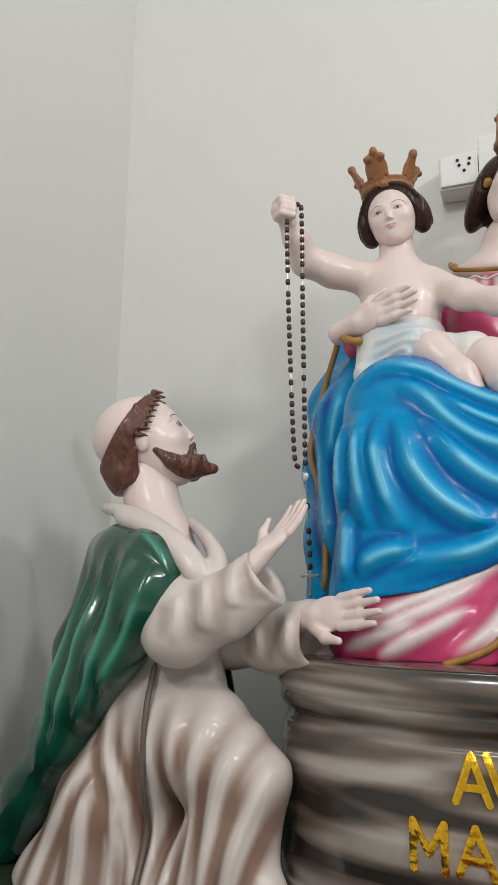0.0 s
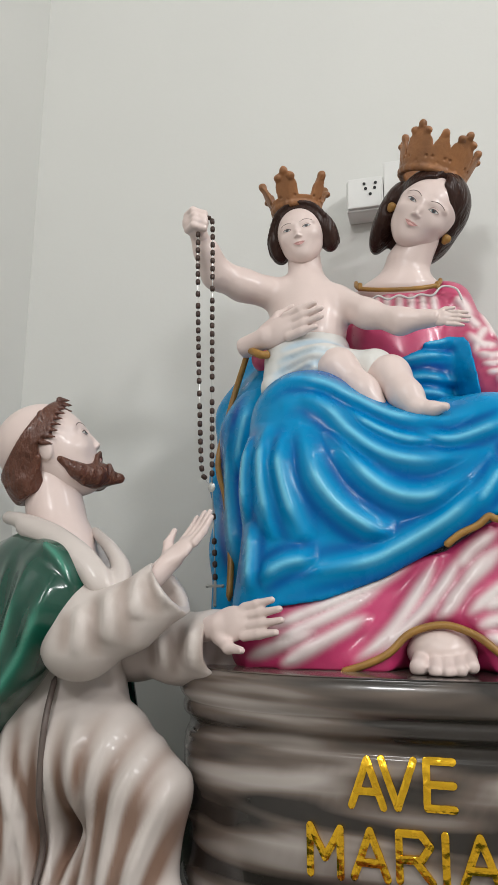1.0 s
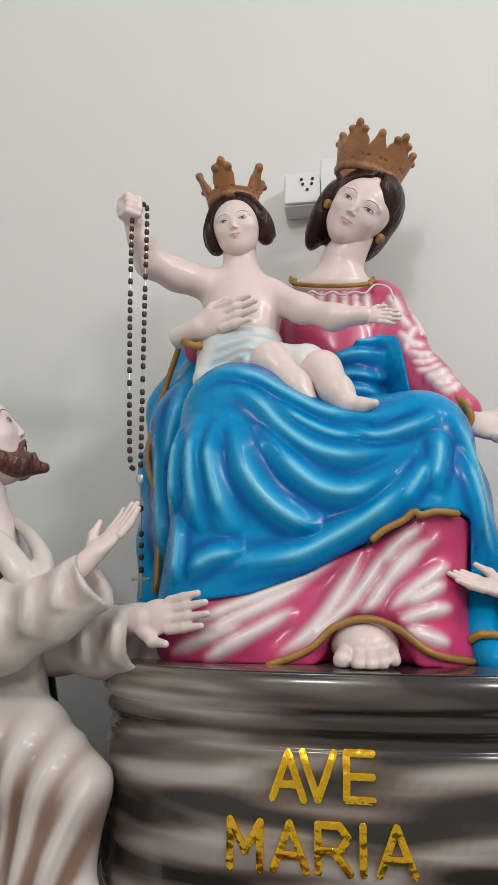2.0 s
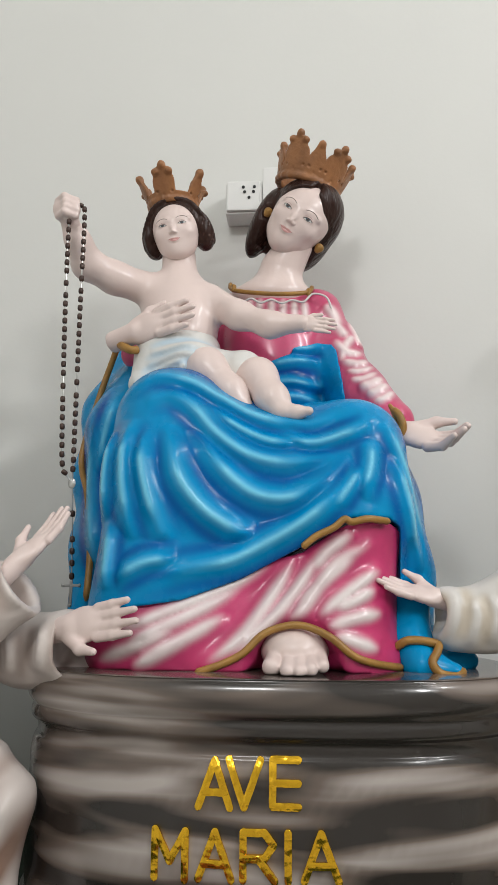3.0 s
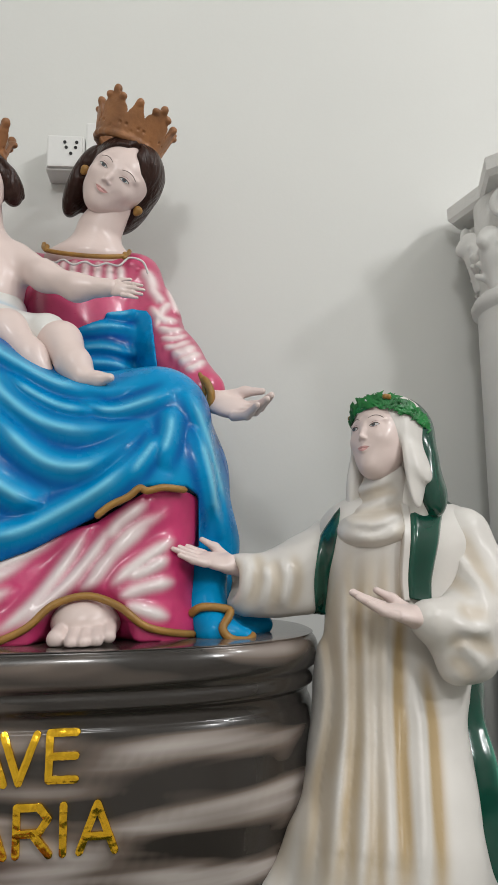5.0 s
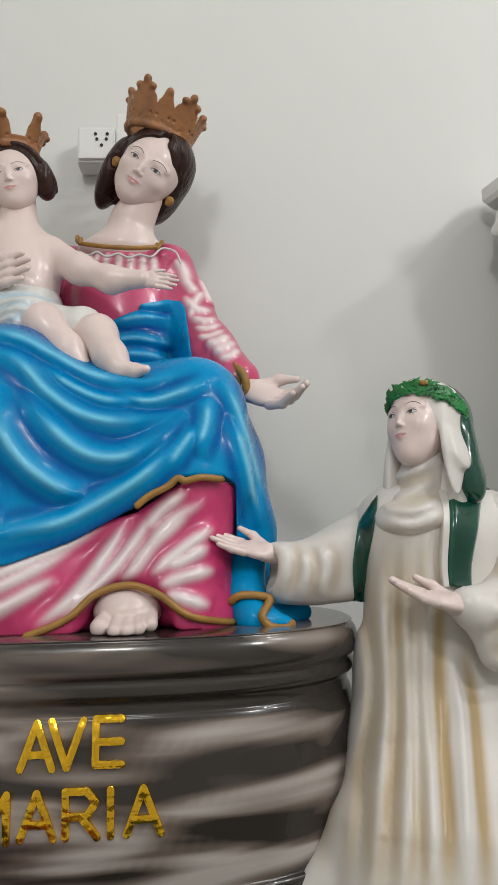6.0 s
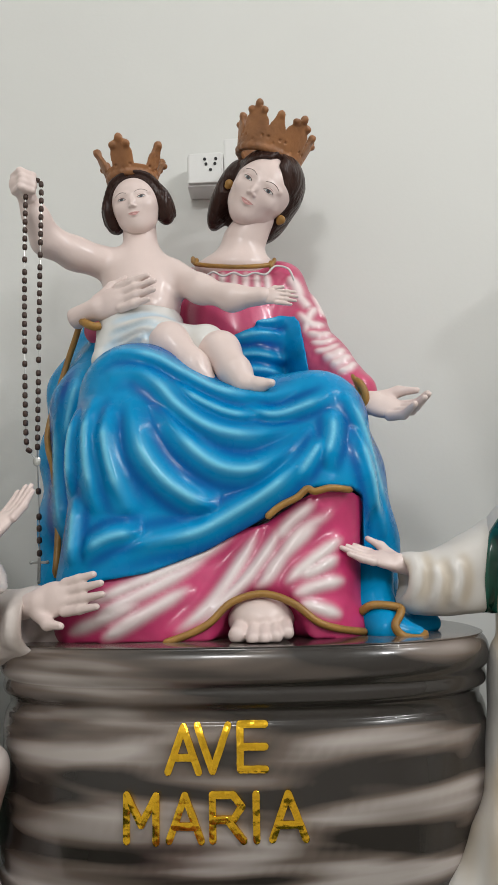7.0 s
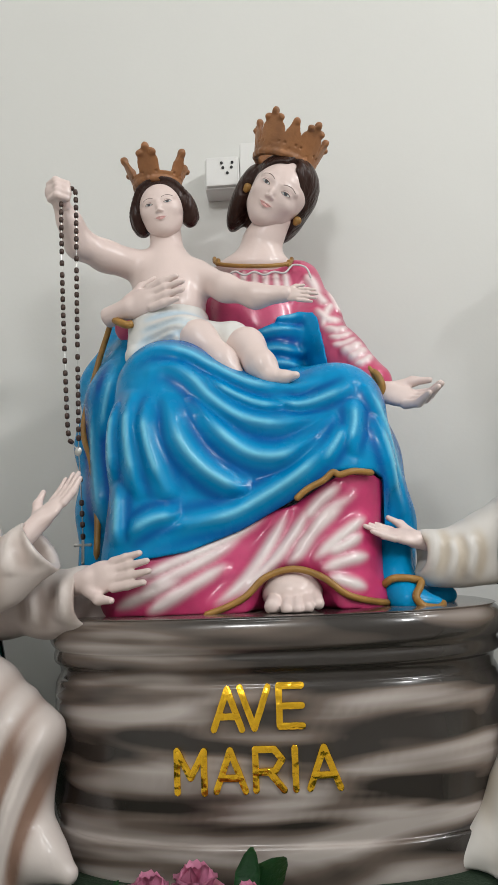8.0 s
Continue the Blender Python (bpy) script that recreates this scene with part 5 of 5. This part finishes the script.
    band([(0.746, 1.060, 1.467), (0.725, 1.050, 1.435), (0.713, 1.040, 1.381), (0.717, 1.040, 1.323)], [(0.758, 1.060, 1.481), (0.748, 1.050, 1.436), (0.739, 1.040, 1.380), (0.735, 1.040, 1.322)], [g, sa], GREEN, 1.09)
    band([(0.849, 1.020, 1.482), (0.838, 1.010, 1.432), (0.832, 1.000, 1.378), (0.834, 1.000, 1.348)], [(0.915, 1.020, 1.481), (0.894, 1.010, 1.431), (0.879, 1.000, 1.377), (0.876, 1.000, 1.337)], [g], GREEN, 1.04, 0.009)
    band([(0.836, 1.020, 1.482), (0.828, 1.010, 1.432), (0.823, 1.000, 1.378), (0.824, 1.000, 1.344)], [(0.851, 1.020, 1.482), (0.842, 1.010, 1.432), (0.836, 1.000, 1.378), (0.836, 1.000, 1.344)], [g], IVORY, 1.04, 0.012)
    hand(cast, (0.604, 1.070, 1.396), (0.498, 1.050, 1.422), (-0.1, -0.45, 0.85), 0.105, 0.08, 0.18, thumb=1)
    hand(cast, (0.842, 0.965, 1.323), (0.718, 0.930, 1.355), (-0.1, -0.3, 0.9), 0.115, 0.08, 0.22, thumb=1)
    # mantle
    k = Clay((0.66, 0.9, 0.94), (1.1, 1.34, 1.52), 0.0046)
    k.rod((0.920, 1.120, 1.457), (0.951, 1.140, 1.449), 0.04, 0.035, 0.03)
    k.limb([(0.945, 1.170, 1.373), (0.912, 1.095, 1.220), (0.914, 1.065, 1.109), (0.940, 1.060, 0.983)], [0.06, 0.045, 0.045, 0.06], 0.04)
    for line in ([(0.942, 1.100, 1.217), (0.953, 1.100, 1.106), (0.968, 1.100, 0.997)], [(0.868, 1.000, 1.454), (0.867, 1.000, 1.400), (0.865, 1.000, 1.339)]):
        k.fold(line, 0.009, 0.004, 0.014)
    x, y, z = k.grid()
    k.keep(0.957 - z)
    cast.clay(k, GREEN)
    k = Clay((0.78, 0.9, 0.94), (1.06, 1.2, 1.52), 0.0042)
    k.limb([(0.886, 1.050, 1.258), (0.907, 1.060, 1.140), (0.922, 1.060, 1.043), (0.940, 1.060, 0.991)], [0.012, 0.016, 0.018, 0.02], 0.02)
    cast.clay(k, IVORY)
    ob = cast.done("kneeling_statue")
    return tagged(ob, "glossy nun statue in ivory habit with green leaf wreath", "statue")


nun_statue()

# ---- rosary ----


def bead_mesh(r, ln):
    bm = bmesh.new()
    prof = [(0.25, -0.5), (0.8, -0.42), (1.0, -0.2), (1.0, 0.2), (0.8, 0.42), (0.25, 0.5)]
    rings = [[bm.verts.new((r * p * math.cos(2 * math.pi * j / 9), r * p * math.sin(2 * math.pi * j / 9), ln * q)) for j in range(9)] for p, q in prof]
    for a, b in zip(rings[:-1], rings[1:]):
        for j in range(9):
            bm.faces.new((a[j], a[(j + 1) % 9], b[(j + 1) % 9], b[j]))
    bm.faces.new(rings[0][::-1])
    bm.faces.new(rings[-1])
    me = bpy.data.meshes.new("bead")
    bm.to_mesh(me)
    bm.free()
    me.materials.append(BEAD)
    smooth(me)
    return me


def rosary():
    ob = tagged(new("rosary"), "dark wooden bead rosary with silver crucifix hanging from a hand", "rosary")
    me = bead_mesh(0.0042, 0.0105)
    left = curve_through([(0.024, 1.100, 2.051), (0.016, 1.095, 2.038), (0.018, 1.095, 1.893), (0.023, 1.095, 1.748), (0.028, 1.100, 1.609), (0.034, 1.105, 1.585), (0.042, 1.110, 1.574)], 10)
    right = curve_through([(0.024, 1.100, 2.051), (0.036, 1.095, 2.048), (0.042, 1.095, 2.031), (0.044, 1.095, 1.870), (0.045, 1.100, 1.707), (0.045, 1.105, 1.599), (0.044, 1.110, 1.574)], 10)
    tail = curve_through([(0.044, 1.110, 1.569), (0.047, 1.112, 1.513), (0.050, 1.115, 1.427), (0.050, 1.115, 1.416)], 10)

    def string(line, gaps):
        bm = bmesh.new()
        for a, b in zip(line[:-1], line[1:]):
            a, b = Vector(a), Vector(b)
            if (b - a).length < 1e-5:
                continue
            r = bmesh.ops.create_cone(bm, segments=6, radius1=0.0011, radius2=0.0011, depth=(b - a).length)
            M = Matrix.Translation((a + b) / 2) @ (b - a).to_track_quat("Z", "Y").to_matrix().to_4x4()
            bmesh.ops.transform(bm, matrix=M, verts=r["verts"])
        part("chain", bm, SILVER, ob, "fine dull metal chain")
        lens = [0.0]
        for a, b in zip(line[:-1], line[1:]):
            lens.append(lens[-1] + (Vector(b) - Vector(a)).length)
        for s in gaps(lens[-1]):
            i = max(j for j in range(len(line) - 1) if lens[j] <= s)
            a, b = Vector(line[i]), Vector(line[i + 1])
            p = a + (b - a) * ((s - lens[i]) / max(1e-6, lens[i + 1] - lens[i]))
            d = new("bead", me)
            d.matrix_world = Matrix.Translation(p) @ (b - a).to_track_quat("Z", "Y").to_matrix().to_4x4() @ pose(0, 0, 0, 0, 0, s * 4000)
            d.parent = ob

    def decades(total):
        out, s, k = [], 0.012, 0
        while s < total - 0.016:
            out.append(s)
            k += 1
            s += 0.0150 if k % 11 not in (9, 10) else 0.022
        return out

    string(left, decades)
    string(right, decades)
    string(tail, lambda total: [total * q for q in (0.30, 0.56, 0.68, 0.80, 0.93)][:5])
    bm = bmesh.new()
    r = bmesh.ops.create_uvsphere(bm, u_segments=14, v_segments=8, radius=1)
    for v in r["verts"]:
        v.co = Vector((0.043, 1.110, 1.571)) + Vector((v.co.x * 0.0065, v.co.y * 0.0018, v.co.z * 0.0085))
    part("medal", bm, SILVER, ob, "oval silver medal")
    bm = bmesh.new()
    c = Vector((0.050, 1.115, 1.412))
    box(bm, c + Vector((-0.0022, -0.0016, -0.030)), c + Vector((0.0022, 0.0016, 0.008)), 0.0008)
    box(bm, c + Vector((-0.013, -0.0014, -0.0022)), c + Vector((0.013, 0.0014, 0.0022)), 0.0008)
    for d in ((-0.013, 0, 0), (0.013, 0, 0), (0, 0, -0.03)):
        r = bmesh.ops.create_uvsphere(bm, u_segments=8, v_segments=6, radius=0.003)
        bmesh.ops.translate(bm, vec=c + Vector(d), verts=r["verts"])
    part("crucifix", bm, SILVER, ob, "small silver cross")
    return ob


rosary()

# ---- wall fittings and column ----


def wall_socket():
    ob = tagged(new("wall_socket"), "white plastic surface-mounted socket box with a switch plate", "socket")
    bm = bmesh.new()
    box(bm, (0.236, 1.470, 2.238), (0.318, 1.53, 2.320), 0.008)
    part("socket_box", bm, PLASTIC, ob)
    bm = bmesh.new()
    box(bm, (0.240, 1.463, 2.243), (0.314, 1.4705, 2.315), 0.003)
    part("socket_plate", bm, PLASTIC, ob)
    bm = bmesh.new()
    box(bm, (0.319, 1.475, 2.250), (0.362, 1.53, 2.355), 0.004)
    part("switch_plate", bm, PLASTIC, ob, "glossy white switch plate")
    for x, z in ((0.277, 2.299), (0.302, 2.299), (0.280, 2.287), (0.300, 2.287), (0.290, 2.273)):
        bm = bmesh.new()
        bmesh.ops.create_cone(bm, cap_ends=True, segments=14, radius1=0.0034, radius2=0.0034, depth=0.003, matrix=Matrix.Translation((x, 1.4625, z)) @ pose(0, 0, 0, 90))
        part("pin_hole", bm, HOLE, ob)
    return ob


wall_socket()


def column(cx, cy):
    ob = tagged(new("column"), "white plaster column with a carved leaf capital", "column")
    bm = bmesh.new()
    n, rows = 40, []
    for z, r in ((0.955, 0.145), (0.99, 0.145), (1.0, 0.135), (1.03, 0.128), (1.5, 0.124), (1.895, 0.119), (1.897, 0.119), (1.904, 0.129), (1.918, 0.131), (1.930, 0.124), (1.940, 0.112), (2.015, 0.113), (2.125, 0.112), (2.140, 0.112)):
        rows.append([bm.verts.new((cx + r * math.cos(2 * math.pi * j / n), cy + r * math.sin(2 * math.pi * j / n), z)) for j in range(n)])
    for a, b in zip(rows[:-1], rows[1:]):
        for j in range(n):
            f = bm.faces.new((a[j], a[(j + 1) % n], b[(j + 1) % n], b[j]))
            f.smooth = True
    part("shaft", bm, PLASTER, ob)
    bm = bmesh.new()
    out = []
    for q in range(4):
        a = radians(90 * q - 135)
        for d in (-0.13, 0.13):
            out.append((0.172 * math.cos(a + d), 0.172 * math.sin(a + d)))
        for d in (0.42, 0.7854, 1.15):
            r = 0.128 if d != 0.7854 else 0.106
            out.append((r * math.cos(a + d), r * math.sin(a + d)))
    lo = [bm.verts.new((cx + x * 0.94, cy + y * 0.94, 2.140)) for x, y in out]
    mid = [bm.verts.new((cx + x, cy + y, 2.150)) for x, y in out]
    hi = [bm.verts.new((cx + x, cy + y, 2.177)) for x, y in out]
    for a, b in ((lo, mid), (mid, hi)):
        for j in range(20):
            bm.faces.new((a[j], a[(j + 1) % 20], b[(j + 1) % 20], b[j]))
    bm.faces.new(hi)
    bm.faces.new(lo[::-1])
    part("abacus", bm, PLASTER, ob)
    for q in range(8):
        a = radians(q * 45 + 22.5)
        ca, sa = math.cos(a), math.sin(a)
        c = Clay((-0.06, -0.06, -0.02), (0.09, 0.06, 0.13), 0.0036)
        c.limb([(0, 0, 0), (0.005, 0, 0.06), (0.03, 0, 0.095), (0.05, 0, 0.085)], [0.03, 0.034, 0.022, 0.012], 0.015)
        c.limb([(0.022, 0, 0.0), (0.03, 0, 0.06), (0.045, 0, 0.09)], [0.006, 0.008, 0.006], 0.01)
        for s in (-1, 1):
            for e in range(3):
                c.rod((0.012, s * 0.01, 0.012 + e * 0.022), (0.03, s * (0.04 - e * 0.006), 0.03 + e * 0.024), 0.010, 0.006, 0.008)
        cast = Cast()
        cast.clay(c, PLASTER, at=Matrix.Translation((cx + 0.092 * ca, cy + 0.092 * sa, 1.940 + (0.03 if q % 2 else 0.0))) @ pose(0, 0, 0, 0, 0, math.degrees(a)))
        leaf = cast.done("acanthus_leaf")
        leaf.parent = ob
    for q in range(4):
        a = radians(q * 90 + 45)
        c = Clay((-0.05, -0.05, -0.06), (0.07, 0.05, 0.06), 0.003)
        c.limb([(0.03 * math.cos(g) * (1 - g / 14), 0, 0.03 * math.sin(g) * (1 - g / 14)) for g in np.linspace(0, 9.5, 24)], [0.008] * 24, 0.003)
        cast = Cast()
        cast.clay(c, PLASTER, at=Matrix.Translation((cx + 0.112 * math.cos(a), cy + 0.112 * math.sin(a), 2.092)) @ pose(0, 0, 0, 0, 0, math.degrees(a)))
        vol = cast.done("volute")
        vol.parent = ob
        c = Clay((-0.05, -0.05, -0.05), (0.05, 0.05, 0.05), 0.0028)
        c.blob((0, 0, 0), (0.012, 0.034, 0.034), k=0.005)
        c.blob((0.012, 0, 0), (0.012, 0.024, 0.024), k=0.006, cut=True)
        c.blob((0.005, 0, 0), (0.008, 0.008, 0.008), k=0.006)
        cast = Cast()
        a2 = radians(q * 90 + 45)
        cast.clay(c, PLASTER, at=Matrix.Translation((cx + 0.136 * math.cos(a2), cy + 0.136 * math.sin(a2), 2.092)) @ pose(0, 0, 0, 0, 0, math.degrees(a2)))
        ros = cast.done("rosette")
        ros.parent = ob
    return ob


column(1.255, 1.375)

# ---- flowers ----


def rose(place, size, seed):
    ob = tagged(new("rose"), "pink artificial rose bloom lying on the green altar cloth", "flower", "roses on the altar")
    ob.location = place
    rng = random.Random(seed)
    bm = bmesh.new()
    bmesh.ops.create_cone(bm, cap_ends=True, segments=10, radius1=0.003, radius2=size * 0.35, depth=place[2] - 0.955, matrix=Matrix.Translation((0, 0, -(place[2] - 0.955) / 2)))
    part("stem", bm, FOLIAGE, ob, "short green stem")
    for ring, (count, rad, lift, open_) in enumerate(((5, 0.25, 0.50, 0.3), (6, 0.5, 0.38, 0.8), (7, 0.78, 0.2, 1.25), (8, 0.95, 0.02, 1.45))):
        for q in range(count):
            a = 2 * math.pi * (q + rng.uniform(-0.2, 0.2)) / count + ring
            bm = bmesh.new()
            grid = []
            for i in range(5):
                row = []
                for j in range(5):
                    u, v = i / 4, (j - 2) / 2
                    w = size * 0.52 * math.sin(math.pi * (0.18 + 0.68 * u)) * v
                    lean = open_ * u * u
                    r = size * (rad * 0.6 + 0.5 * math.sin(lean) * u) - abs(v) ** 2 * size * 0.12
                    z = size * (lift - 0.3 + 0.75 * u * math.cos(lean)) + 0.05 * size * math.sin(v * 5 + q) * u
                    x, y = r, w
                    row.append(bm.verts.new((x * math.cos(a) - y * math.sin(a), x * math.sin(a) + y * math.cos(a), z)))
                grid.append(row)
            for i in range(4):
                for j in range(4):
                    f = bm.faces.new((grid[i][j], grid[i][j + 1], grid[i + 1][j + 1], grid[i + 1][j]))
                    f.smooth = True
            bmesh.ops.solidify(bm, geom=bm.faces[:], thickness=0.0008)
            part("petal", bm, PETAL, ob)
    return ob


def leaf_spray(place, leaves, label):
    ob = tagged(new("rose_leaf"), label, "leaf", "leaves on the altar")
    ob.location = place
    for dx, dy, dz, ln, wd, yaw, pitch in leaves:
        bm = bmesh.new()
        grid = []
        for i in range(9):
            u = i / 8
            row = []
            for j in range(5):
                v = (j - 2) / 2
                w = wd * math.sin(math.pi * min(1, u * 0.93 + 0.05)) ** 0.8 * v * (1 + 0.06 * math.sin(i * 3.0))
                row.append(bm.verts.new((ln * u, w, 0.12 * abs(w) + 0.1 * ln * math.sin(u * 3))))
            grid.append(row)
        for i in range(8):
            for j in range(4):
                f = bm.faces.new((grid[i][j], grid[i][j + 1], grid[i + 1][j + 1], grid[i + 1][j]))
                f.smooth = True
        bmesh.ops.solidify(bm, geom=bm.faces[:], thickness=0.0008)
        bmesh.ops.transform(bm, matrix=pose(dx, dy, dz, 0, -pitch, yaw), verts=bm.verts)
        part("leaf", bm, FOLIAGE, ob)
    return ob


for x, y, z, size, seed in ((0.218, 0.80, 0.990, 0.036, 1), (0.272, 0.80, 0.996, 0.040, 2), (0.332, 0.79, 0.988, 0.030, 3)):
    rose((x, y, z), size, seed)
leaf_spray((0.315, 0.83, 0.958), [(0.02, 0, 0.01, 0.07, 0.03, 40, 42), (0.01, 0, 0, 0.08, 0.016, 80, 55), (-0.02, 0, 0, 0.06, 0.014, 120, 50)], "dark green rose leaves standing beside pink roses")
leaf_spray((0.16, 0.83, 0.965), [(0, 0, 0, 0.04, 0.008, 60, 55), (0, 0.01, 0, 0.035, 0.007, 140, 50), (0.02, 0, 0, 0.035, 0.007, 20, 45)], "small green leaf sprig on the altar cloth")
